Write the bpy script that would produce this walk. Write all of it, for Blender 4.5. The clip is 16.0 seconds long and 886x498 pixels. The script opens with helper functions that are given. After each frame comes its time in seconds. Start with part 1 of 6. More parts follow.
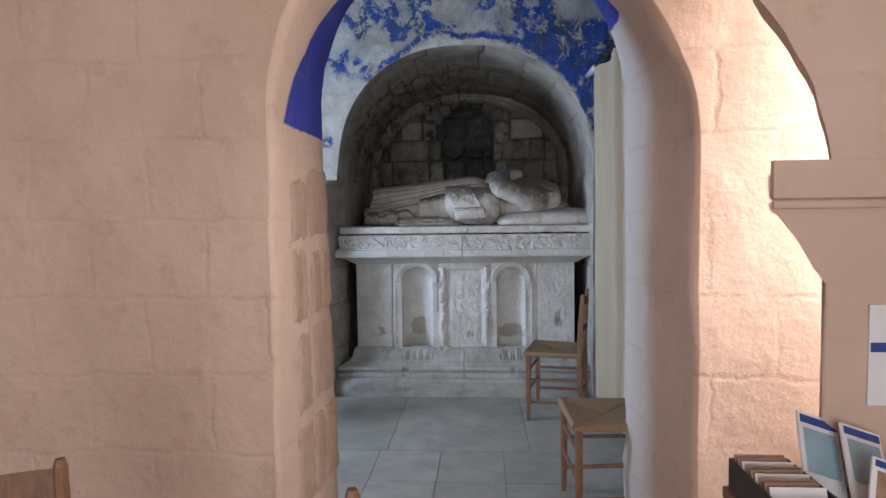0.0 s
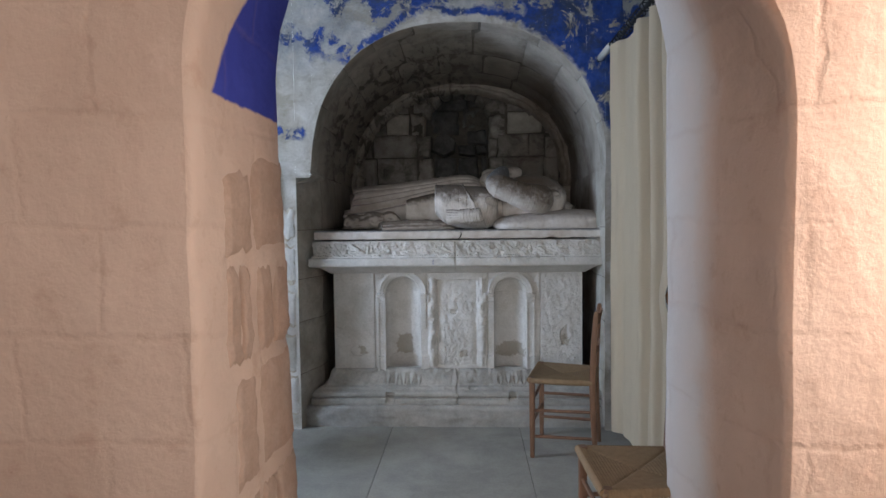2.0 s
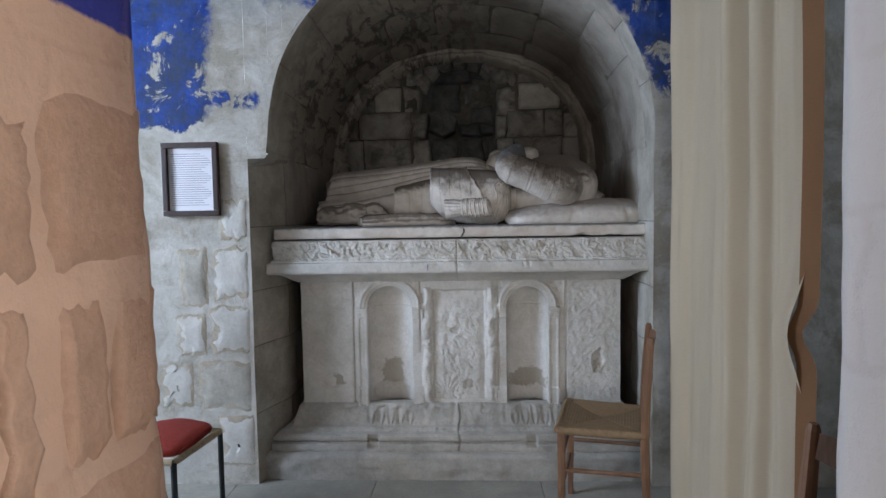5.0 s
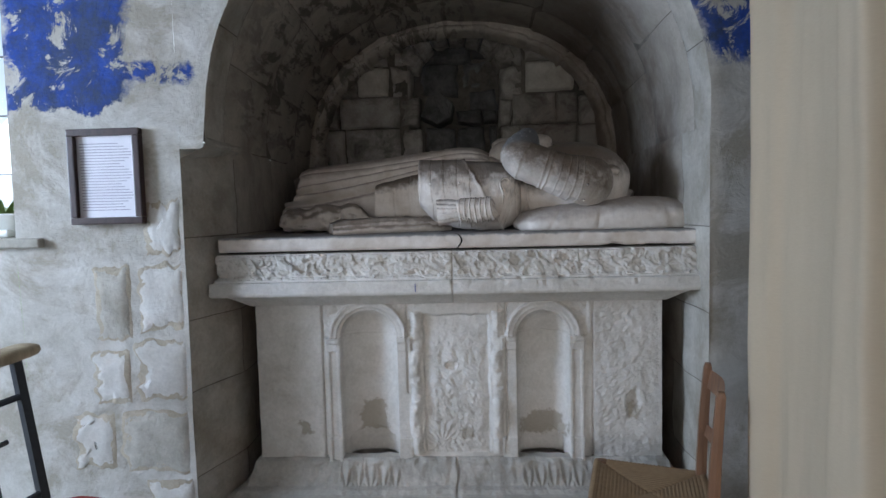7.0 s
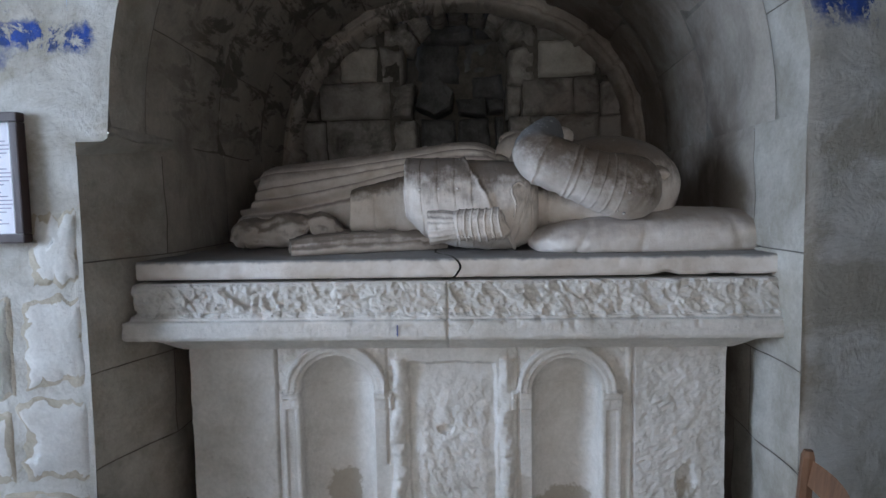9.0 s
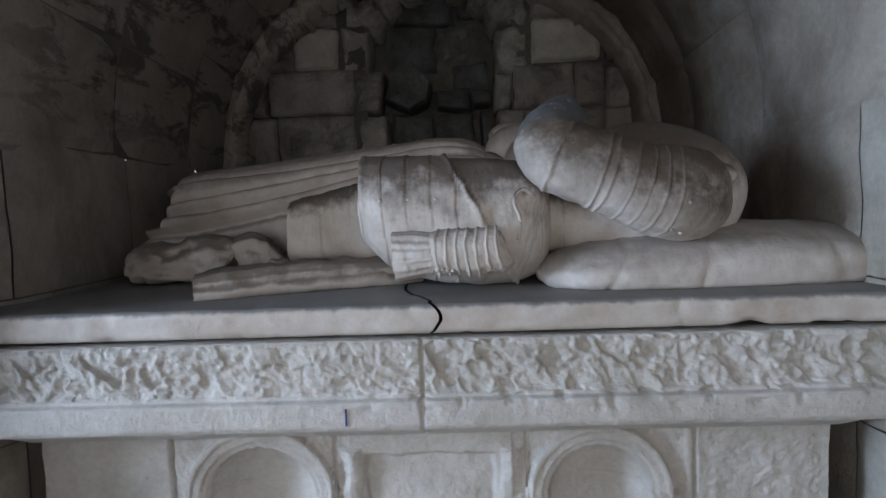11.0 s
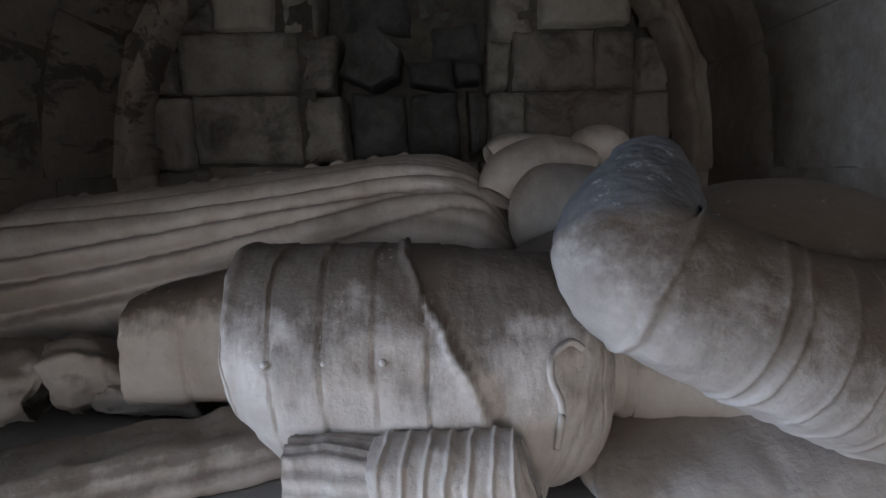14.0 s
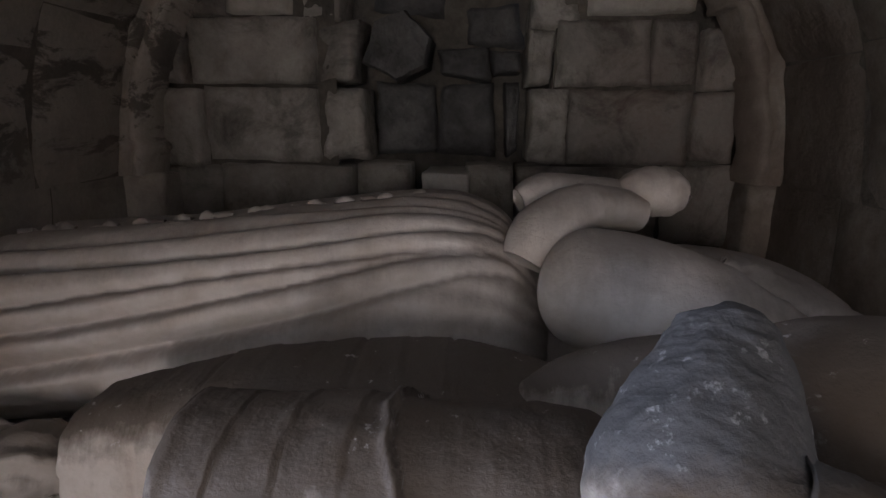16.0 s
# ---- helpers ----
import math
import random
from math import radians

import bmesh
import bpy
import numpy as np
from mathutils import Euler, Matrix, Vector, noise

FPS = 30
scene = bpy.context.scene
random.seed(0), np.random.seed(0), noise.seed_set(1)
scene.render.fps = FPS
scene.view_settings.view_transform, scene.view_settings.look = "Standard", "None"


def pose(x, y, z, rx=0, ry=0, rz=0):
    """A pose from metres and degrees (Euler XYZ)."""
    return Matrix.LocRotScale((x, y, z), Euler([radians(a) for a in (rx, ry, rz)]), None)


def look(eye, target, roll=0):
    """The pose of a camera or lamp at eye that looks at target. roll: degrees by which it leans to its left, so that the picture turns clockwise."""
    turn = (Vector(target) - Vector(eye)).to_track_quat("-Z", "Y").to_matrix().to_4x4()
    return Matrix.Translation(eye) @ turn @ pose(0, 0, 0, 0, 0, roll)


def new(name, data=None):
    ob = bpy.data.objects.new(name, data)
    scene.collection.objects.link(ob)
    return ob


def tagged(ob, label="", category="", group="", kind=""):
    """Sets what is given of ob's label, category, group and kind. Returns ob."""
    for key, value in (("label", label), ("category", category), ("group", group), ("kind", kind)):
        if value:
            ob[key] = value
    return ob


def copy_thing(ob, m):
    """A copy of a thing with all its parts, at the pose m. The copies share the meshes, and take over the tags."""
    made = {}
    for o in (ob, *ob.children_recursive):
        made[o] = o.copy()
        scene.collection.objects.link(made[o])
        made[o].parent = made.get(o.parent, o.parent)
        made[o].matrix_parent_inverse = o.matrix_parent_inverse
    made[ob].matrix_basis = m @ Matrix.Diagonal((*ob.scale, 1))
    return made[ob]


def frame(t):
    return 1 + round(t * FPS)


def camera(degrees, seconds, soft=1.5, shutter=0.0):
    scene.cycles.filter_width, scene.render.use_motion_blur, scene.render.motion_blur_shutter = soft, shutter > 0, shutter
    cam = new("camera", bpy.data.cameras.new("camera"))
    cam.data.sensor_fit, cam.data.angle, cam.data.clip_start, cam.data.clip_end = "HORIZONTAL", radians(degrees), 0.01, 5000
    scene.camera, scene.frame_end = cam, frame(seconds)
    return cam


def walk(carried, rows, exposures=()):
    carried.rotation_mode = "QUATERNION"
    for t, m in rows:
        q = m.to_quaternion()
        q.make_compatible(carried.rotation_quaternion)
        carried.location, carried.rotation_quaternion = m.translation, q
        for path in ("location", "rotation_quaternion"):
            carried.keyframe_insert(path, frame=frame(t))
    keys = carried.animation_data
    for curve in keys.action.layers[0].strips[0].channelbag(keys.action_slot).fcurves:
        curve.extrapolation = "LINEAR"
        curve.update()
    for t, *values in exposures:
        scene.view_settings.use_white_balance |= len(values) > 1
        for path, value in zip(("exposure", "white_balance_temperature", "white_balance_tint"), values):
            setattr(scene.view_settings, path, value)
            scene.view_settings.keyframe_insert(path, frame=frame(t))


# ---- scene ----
cam = camera(73.1, 16.0)
METRES, EYE, TILT, LEAN, TURN = 4.4, 1.35, -3.0, 0.7, 3.5
ROWS = [
    (0.0, 0.0, 0.0, 0.0, -0.0, 0.0, -0.0),
    (0.5, 0.0023, 0.0315, 0.0036, 0.05, 0.18, 0.01),
    (1.0, 0.0018, 0.0632, 0.0049, -0.12, 0.36, -0.04),
    (1.5, 0.0015, 0.097, 0.0061, -0.41, 0.41, -0.04),
    (2.0, -0.0003, 0.1309, 0.0096, -1.01, 0.14, -0.0),
    (2.5, -0.0008, 0.1653, 0.0123, -1.54, -0.18, 0.23),
    (3.0, 0.001, 0.1998, 0.0132, -1.8, -0.41, 0.49),
    (5.5, 0.0107, 0.3704, 0.0218, -0.67, -0.54, 0.24),
    (6.0, 0.0121, 0.4078, 0.0262, -0.93, -0.56, 0.51),
    (6.5, 0.0156, 0.4475, 0.0293, -0.94, -0.67, 0.73),
    (7.0, 0.0197, 0.4876, 0.0345, -0.67, -0.86, 0.72),
    (7.5, 0.0239, 0.5249, 0.041, -0.25, -1.08, 0.54),
    (8.0, 0.0259, 0.5586, 0.0475, 0.03, -1.36, 0.23),
    (10.5, 0.0302, 0.7254, 0.0628, -1.88, -1.01, 1.08),
    (11.0, 0.0342, 0.7591, 0.0674, -2.22, -0.7, 1.24),
    (11.5, 0.037, 0.7916, 0.0739, -2.77, -0.67, 1.12),
    (12.0, 0.0401, 0.8229, 0.0823, -3.3, -1.09, 0.89),
    (12.5, 0.0424, 0.852, 0.0941, -3.78, -2.09, 0.63),
    (13.0, 0.0439, 0.8775, 0.1067, -4.22, -3.5, 0.72),
    (13.5, 0.0451, 0.8997, 0.1182, -4.34, -4.49, 0.63),
    (14.0, 0.0465, 0.9189, 0.1275, -4.22, -5.22, 0.39),
    (14.5, 0.049, 0.9352, 0.1386, -3.62, -6.58, 0.31),
    (15.0, 0.0531, 0.9476, 0.1517, -2.21, -8.44, 0.48),
    (15.5, 0.0556, 0.9578, 0.163, -1.21, -9.57, -0.31),
    (16.0, 0.0572, 0.965, 0.1693, -0.36, -10.0, -1.21),
]
walk(cam, [(t, pose(0, 0, EYE, TILT, LEAN, TURN) @ pose(METRES * x, METRES * y, METRES * z, 90 + pitch, roll, yaw)) for t, x, y, z, yaw, pitch, roll in ROWS],
     exposures=[(0.0, 0.05, 6000, 10), (1.0, -0.03, 6150, 10), (2.0, -0.12, 6250, 10), (3.0, -0.14, 6250, 10), (5.5, 0.0, 6330, 10), (6.2, 0.0, 6330, 10), (8.0, 0.0, 6080, 10), (12.5, -0.02, 6150, 10), (14.5, -0.12, 6250, 14), (15.2, -0.05, 6420, 17), (16.0, 0.38, 6600, 20)])

# ---- world, lights ----
world = bpy.data.worlds.new("sky")
scene.world = world
world.use_nodes = True
wn = world.node_tree.nodes
sky = wn.new("ShaderNodeTexSky")
sky.sky_type, sky.sun_disc = "NISHITA", False
sky.sun_elevation, sky.sun_rotation = radians(42), radians(-60)
wn["Background"].inputs["Strength"].default_value = 0.12
world.node_tree.links.new(sky.outputs[0], wn["Background"].inputs["Color"])


def area(name, m, w, h, watts, colour):
    d = bpy.data.lights.new(name, "AREA")
    d.shape, d.size, d.size_y, d.energy, d.color = "RECTANGLE", w, h, watts, colour
    ob = new(name, d)
    ob.matrix_world = m
    return ob


# daylight in the openings of the chapel and of the nave
area("chapel_side_window_light", look((-3.88, 3.0, 1.85), (0.2, 4.3, 0.95)), 0.95, 1.3, 136, (0.66, 0.79, 1.0))
area("chapel_back_window_light", look((-2.2, 4.74, 1.85), (-1.2, 3.0, 0.9)), 0.6, 0.9, 6, (0.8, 0.9, 1.0))
area("nave_door_light", look((-0.35, -3.0, 1.7), (-0.2, 2.0, 1.2)), 1.5, 2.3, 106, (1.0, 0.95, 0.90))
area("nave_side_window_light", look((1.64, 1.60, 1.6), (1.10, 2.25, 1.2)), 0.3, 1.7, 52, (1.0, 0.93, 0.83))


# ---- materials ----
def mat(name):
    m = bpy.data.materials.new(name)
    m.use_nodes = True
    nt = m.node_tree
    return m, nt, nt.nodes["Principled BSDF"]


def link(nt, a, b):
    nt.links.new(a, b)


def coords(nt):
    g = nt.nodes.new("ShaderNodeNewGeometry")
    return g.outputs["Position"]


def noise_tex(nt, vec, scale, detail=6, rough=0.6, dist=0.0):
    n = nt.nodes.new("ShaderNodeTexNoise")
    n.inputs["Scale"].default_value = scale
    n.inputs["Detail"].default_value = detail
    n.inputs["Roughness"].default_value = rough
    n.inputs["Distortion"].default_value = dist
    link(nt, vec, n.inputs["Vector"])
    return n.outputs["Fac"]


def ramp(nt, fac, stops):
    r = nt.nodes.new("ShaderNodeValToRGB")
    e = r.color_ramp.elements
    while len(e) < len(stops):
        e.new(0.5)
    for i, (p, c) in enumerate(stops):
        e[i].position = p
        e[i].color = (c, c, c, 1) if isinstance(c, (int, float)) else (*c, 1)
    link(nt, fac, r.inputs[0])
    return r.outputs[0]


def mixc(nt, fac, a, b, blend="MIX"):
    m = nt.nodes.new("ShaderNodeMix")
    m.data_type, m.blend_type = "RGBA", blend
    for sock, v in ((m.inputs[0], fac), (m.inputs[6], a), (m.inputs[7], b)):
        if hasattr(v, "links"):
            link(nt, v, sock)
        elif isinstance(v, (int, float)):
            sock.default_value = v
        else:
            sock.default_value = (*v, 1)
    return m.outputs[2]


def math_n(nt, op, a, b=0.0, c=0.0):
    m = nt.nodes.new("ShaderNodeMath")
    m.operation = op
    for i, v in enumerate((a, b, c)):
        if hasattr(v, "links"):
            link(nt, v, m.inputs[i])
        else:
            m.inputs[i].default_value = v
    return m.outputs[0]


def bump(nt, bsdf, height, strength, dist=0.01, normal=None):
    b = nt.nodes.new("ShaderNodeBump")
    b.inputs["Strength"].default_value = strength
    b.inputs["Distance"].default_value = dist
    link(nt, height, b.inputs["Height"])
    if normal:
        link(nt, normal, b.inputs["Normal"])
    link(nt, b.outputs[0], bsdf.inputs["Normal"])
    return b.outputs[0]


def vary(nt, col, amount):
    """Each piece a little lighter or darker than the next."""
    o = nt.nodes.new("ShaderNodeObjectInfo")
    f = ramp(nt, o.outputs["Random"], [(0, 1 - amount), (1, 1.0)])
    return mixc(nt, 1.0, col, f, "MULTIPLY")


def stone(name, light, dark, stain, scale=5.0, stain_amt=0.5, bump_amt=0.5, rough=0.9, pieces=0.0, stain_scale=2.0):
    m, nt, bs = mat(name)
    p = coords(nt)
    a = noise_tex(nt, p, scale, 8, 0.65)
    fine = noise_tex(nt, p, 70, 5, 0.7)
    col = mixc(nt, ramp(nt, a, [(0.35, 0), (0.68, 1)]), dark, light)
    s = noise_tex(nt, p, stain_scale, 9, 0.72, 0.6)
    col = mixc(nt, math_n(nt, "MULTIPLY", ramp(nt, s, [(0.5, 0), (0.66, 1)]), stain_amt), col, stain)
    col = mixc(nt, 0.35, col, ramp(nt, fine, [(0.3, 0.55), (0.7, 1.0)]), "MULTIPLY")
    if pieces:
        col = vary(nt, col, pieces)
    link(nt, col, bs.inputs["Base Color"])
    bs.inputs["Roughness"].default_value = rough
    bs.inputs["Specular IOR Level"].default_value = 0.25
    n1 = bump(nt, bs, a, bump_amt * 0.7, 0.03)
    bump(nt, bs, fine, bump_amt * 0.8, 0.004, n1)
    return m


def band(nt, v, lo, hi, soft):
    """1 between lo and hi, with soft ends."""
    up = nt.nodes.new("ShaderNodeMapRange")
    up.inputs[1].default_value, up.inputs[2].default_value = lo - soft, lo + soft
    dn = nt.nodes.new("ShaderNodeMapRange")
    dn.inputs[1].default_value, dn.inputs[2].default_value = hi - soft, hi + soft
    dn.inputs[3].default_value, dn.inputs[4].default_value = 1, 0
    link(nt, v, up.inputs[0]), link(nt, v, dn.inputs[0])
    return math_n(nt, "MULTIPLY", up.outputs[0], dn.outputs[0])


def axes(nt, p, wobble=0.0, scale=6.0):
    """x, y, z of the place, with ragged edges where asked for."""
    if wobble:
        n = nt.nodes.new("ShaderNodeTexNoise")
        n.inputs["Scale"].default_value, n.inputs["Detail"].default_value = scale, 9
        n.inputs["Roughness"].default_value = 0.7
        link(nt, p, n.inputs["Vector"])
        o = nt.nodes.new("ShaderNodeVectorMath")
        o.operation = "MULTIPLY_ADD"
        link(nt, n.outputs["Color"], o.inputs[0])
        o.inputs[1].default_value = (wobble,) * 3
        link(nt, p, o.inputs[2])
        o2 = nt.nodes.new("ShaderNodeVectorMath")
        o2.operation = "SUBTRACT"
        link(nt, o.outputs[0], o2.inputs[0])
        o2.inputs[1].default_value = (wobble / 2,) * 3
        p = o2.outputs[0]
    s = nt.nodes.new("ShaderNodeSeparateXYZ")
    link(nt, p, s.inputs[0])
    return s.outputs


def pink_plaster(name, jamb=False):
    m, nt, bs = mat(name)
    p = coords(nt)
    big = noise_tex(nt, p, 1.7, 6, 0.6, 0.4)
    mid = noise_tex(nt, p, 9, 8, 0.65)
    fine = noise_tex(nt, p, 90, 4, 0.7)
    col = mixc(nt, ramp(nt, big, [(0.35, 0), (0.65, 1)]), (0.52, 0.385, 0.31), (0.61, 0.46, 0.375))
    worn = ramp(nt, mid, [(0.56, 0), (0.66, 1)])
    col = mixc(nt, math_n(nt, "MULTIPLY", worn, 0.42), col, (0.42, 0.28, 0.21))
    pale = ramp(nt, noise_tex(nt, p, 4.2, 7, 0.7), [(0.60, 0), (0.70, 1)])
    col = mixc(nt, math_n(nt, "MULTIPLY", pale, 0.35), col, (0.68, 0.52, 0.43))
    if jamb:
        x, y, z = axes(nt, p, 0.03, 9.0)
        blue = math_n(nt, "MAXIMUM", band(nt, math_n(nt, "SUBTRACT", z, math_n(nt, "MULTIPLY", band(nt, x, 0.0, 9.0, 0.05), 0.42)), 1.69, 9.0, 0.004), 0.0)
        deep = band(nt, math_n(nt, "SUBTRACT", y, math_n(nt, "MULTIPLY", math_n(nt, "SUBTRACT", z, 1.65), 0.55)), 2.065, 9.0, 0.008)
        both = math_n(nt, "MULTIPLY", blue, deep)
        lime = math_n(nt, "MULTIPLY", band(nt, axes(nt, p, 0.3, 2.5)[1], 2.33, 9.0, 0.07), band(nt, x, 0.2, 9.0, 0.05))
        col = mixc(nt, math_n(nt, "MULTIPLY", lime, 0.85), col, (0.60, 0.575, 0.55))
        shade = mixc(nt, mid, (0.025, 0.035, 0.24), (0.06, 0.08, 0.42))
        col = mixc(nt, both, col, shade)
    wx, wy, wz = axes(nt, p, 0.12, 2.2)
    cb = nt.nodes.new("ShaderNodeCombineXYZ")
    link(nt, math_n(nt, "ADD", wx, wy), cb.inputs[0]), link(nt, wz, cb.inputs[1])
    br = nt.nodes.new("ShaderNodeTexBrick")
    br.inputs["Scale"].default_value, br.inputs["Mortar Size"].default_value = 1.0, 0.016
    br.inputs["Mortar Smooth"].default_value = 1.0
    br.inputs["Brick Width"].default_value, br.inputs["Row Height"].default_value = 0.42, 0.27
    link(nt, cb.outputs[0], br.inputs["Vector"])
    lost = ramp(nt, noise_tex(nt, p, 2.6, 5, 0.6), [(0.36, 0), (0.54, 1)])
    joint = math_n(nt, "MULTIPLY", br.outputs["Fac"], lost)
    col = mixc(nt, math_n(nt, "MULTIPLY", joint, 0.11), col, (0.36, 0.225, 0.165))
    pits = ramp(nt, noise_tex(nt, p, 26, 5, 0.7), [(0.70, 0), (0.76, 1)])
    col = mixc(nt, math_n(nt, "MULTIPLY", pits, 0.4), col, (0.34, 0.21, 0.15))
    link(nt, col, bs.inputs["Base Color"])
    bs.inputs["Roughness"].default_value = 0.92
    bs.inputs["Specular IOR Level"].default_value = 0.2
    n0 = bump(nt, bs, math_n(nt, "SUBTRACT", 1.0, math_n(nt, "ADD", joint, pits)), 0.28, 0.010)
    n1 = bump(nt, bs, mid, 0.35, 0.03, n0)
    n2 = bump(nt, bs, noise_tex(nt, p, 3.0, 4, 0.5), 0.4, 0.06, n1)
    bump(nt, bs, fine, 0.25, 0.003, n2)
    return m


PINK = pink_plaster("salmon_limewash")
PINK_JAMB = pink_plaster("salmon_limewash_with_blue_arch", True)
PINK_BARE = stone("bare_pink_masonry", (0.50, 0.36, 0.285), (0.435, 0.30, 0.23), (0.38, 0.26, 0.20), 9, 0.4, 0.6)


def chapel_wall_paint():
    """Pale stone and lime plaster with worn ultramarine paint above."""
    m, nt, bs = mat("peeling_blue_and_white_plaster")
    p = coords(nt)
    mid = noise_tex(nt, p, 7, 9, 0.68, 0.3)
    fine = noise_tex(nt, p, 80, 5, 0.7)
    col = mixc(nt, ramp(nt, mid, [(0.3, 0), (0.7, 1)]), (0.46, 0.435, 0.38), (0.73, 0.71, 0.67))
    patch = noise_tex(nt, p, 2.3, 8, 0.7, 0.5)
    col = mixc(nt, math_n(nt, "MULTIPLY", ramp(nt, patch, [(0.50, 0), (0.58, 1)]), 0.75), col, (0.37, 0.33, 0.26))
    x, y, z = axes(nt, p, 0.26, 4.0)
    left = math_n(nt, "MULTIPLY", band(nt, x, -1.80, -1.31, 0.02), band(nt, z, 1.79, 2.9, 0.006))
    tongue = math_n(nt, "MULTIPLY", band(nt, x, -1.40, -1.075, 0.012), band(nt, z, 1.90, 1.97, 0.012))
    dx = math_n(nt, "ADD", x, 0.107)
    dz = math_n(nt, "SUBTRACT", z, 1.66)
    r = math_n(nt, "SQRT", math_n(nt, "ADD", math_n(nt, "MULTIPLY", dx, dx), math_n(nt, "MULTIPLY", dz, dz)))
    line = math_n(nt, "MULTIPLY", band(nt, r, 0.99, 1.035, 0.012), band(nt, z, 2.36, 3.0, 0.02))
    torn = ramp(nt, noise_tex(nt, p, 4.5, 9, 0.74, 0.1), [(0.52, 0), (0.56, 1)])
    patchy = math_n(nt, "MULTIPLY", torn, math_n(nt, "MULTIPLY", band(nt, r, 1.03, 1.6, 0.03), band(nt, z, 2.38, 3.4, 0.03)))
    ring = math_n(nt, "MAXIMUM", line, patchy)
    right = math_n(nt, "MULTIPLY", math_n(nt, "MULTIPLY", band(nt, r, 0.97, 1.5, 0.02), band(nt, x, 0.30, 2.0, 0.02)), band(nt, z, 1.90, 2.75, 0.02))
    blue = math_n(nt, "MAXIMUM", math_n(nt, "MAXIMUM", left, tongue), math_n(nt, "MAXIMUM", ring, right))
    film = math_n(nt, "MULTIPLY", ramp(nt, noise_tex(nt, p, 3, 8, 0.7), [(0.38, 0), (0.62, 1)]), band(nt, r, 1.03, 2.0, 0.05))
    film = math_n(nt, "MULTIPLY", film, band(nt, z, 2.3, 3.6, 0.08))
    col = mixc(nt, math_n(nt, "MULTIPLY", film, 0.7), col, (0.22, 0.255, 0.31))
    flake = ramp(nt, noise_tex(nt, p, 7, 10, 0.75, 0.6), [(0.42, 0), (0.46, 1)])
    blue = math_n(nt, "MULTIPLY", blue, flake)
    shade = mixc(nt, ramp(nt, noise_tex(nt, p, 11, 8, 0.7), [(0.35, 0), (0.68, 1)]), (0.02, 0.055, 0.25), (0.06, 0.13, 0.50))
    grime = ramp(nt, noise_tex(nt, p, 4, 9, 0.75), [(0.46, 0), (0.60, 1)])
    shade = mixc(nt, math_n(nt, "MULTIPLY", grime, 0.85), shade, (0.065, 0.085, 0.13))
    col = mixc(nt, blue, col, shade)
    col = mixc(nt, 0.3, col, ramp(nt, fine, [(0.3, 0.6), (0.7, 1.0)]), "MULTIPLY")
    link(nt, col, bs.inputs["Base Color"])
    bs.inputs["Roughness"].default_value = 0.9
    bs.inputs["Specular IOR Level"].default_value = 0.2
    n1 = bump(nt, bs, math_n(nt, "ADD", mid, math_n(nt, "MULTIPLY", blue, 0.12)), 0.5, 0.03)
    bump(nt, bs, fine, 0.4, 0.004, n1)
    return m


WALL_PAINT = chapel_wall_paint()
WALL_STONE = stone("limewashed_rubble", (0.66, 0.64, 0.58), (0.42, 0.39, 0.33), (0.33, 0.28, 0.20), 6, 0.45, 0.7, 0.92, 0.12)
OCHRE_JOINT = stone("ochre_lime_joint", (0.58, 0.52, 0.42), (0.45, 0.39, 0.30), (0.34, 0.28, 0.20), 9, 0.4, 0.8)
PALE_STONE = stone("pale_dressed_stone", (0.80, 0.785, 0.75), (0.66, 0.63, 0.58), (0.42, 0.37, 0.29), 6, 0.3, 0.5, 0.92, 0.10)
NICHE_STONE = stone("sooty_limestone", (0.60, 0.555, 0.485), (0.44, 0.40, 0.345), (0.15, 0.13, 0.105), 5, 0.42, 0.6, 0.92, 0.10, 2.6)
NICHE_JOINT = stone("niche_lime_joint", (0.30, 0.275, 0.24), (0.19, 0.17, 0.145), (0.09, 0.08, 0.07), 9, 0.5, 0.7)


def add_soot():
    """Black flaking soot on one haunch of the niche's vault; damp and painted shade opposite."""
    nt = NICHE_STONE.node_tree
    bs = nt.nodes["Principled BSDF"]
    old = bs.inputs["Base Color"].links[0].from_socket
    p = coords(nt)
    x, y, z = axes(nt, p, 0.35, 3.0)
    mp = nt.nodes.new("ShaderNodeMapping")
    mp.inputs["Scale"].default_value = (14, 3.5, 10)
    mp.inputs["Rotation"].default_value = (0, 0.6, 0)
    link(nt, p, mp.inputs[0])
    flakes = ramp(nt, noise_tex(nt, mp.outputs[0], 1.0, 9, 0.72, 0.5), [(0.50, 0), (0.56, 1)])
    zone = math_n(nt, "MULTIPLY", math_n(nt, "MULTIPLY", band(nt, x, -1.3, 0.0, 0.20), band(nt, y, 4.72, 9.0, 0.20)), band(nt, z, 1.72, 2.66, 0.12))
    col = mixc(nt, math_n(nt, "MULTIPLY", math_n(nt, "MULTIPLY", flakes, zone), 0.62), old, (0.022, 0.021, 0.02))
    # red-brown damp on the right, strengthened as painted shade deeper in
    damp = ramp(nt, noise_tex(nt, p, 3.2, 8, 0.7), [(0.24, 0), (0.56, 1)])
    damp_shade = math_n(nt, "MULTIPLY", math_n(nt, "MULTIPLY", damp, band(nt, x, 0.45, 2.0, 0.15)), band(nt, y, 4.80, 9.0, 0.16))
    link(nt, mixc(nt, math_n(nt, "MULTIPLY", damp_shade, 0.72), col, (0.13, 0.092, 0.070)), bs.inputs["Base Color"])


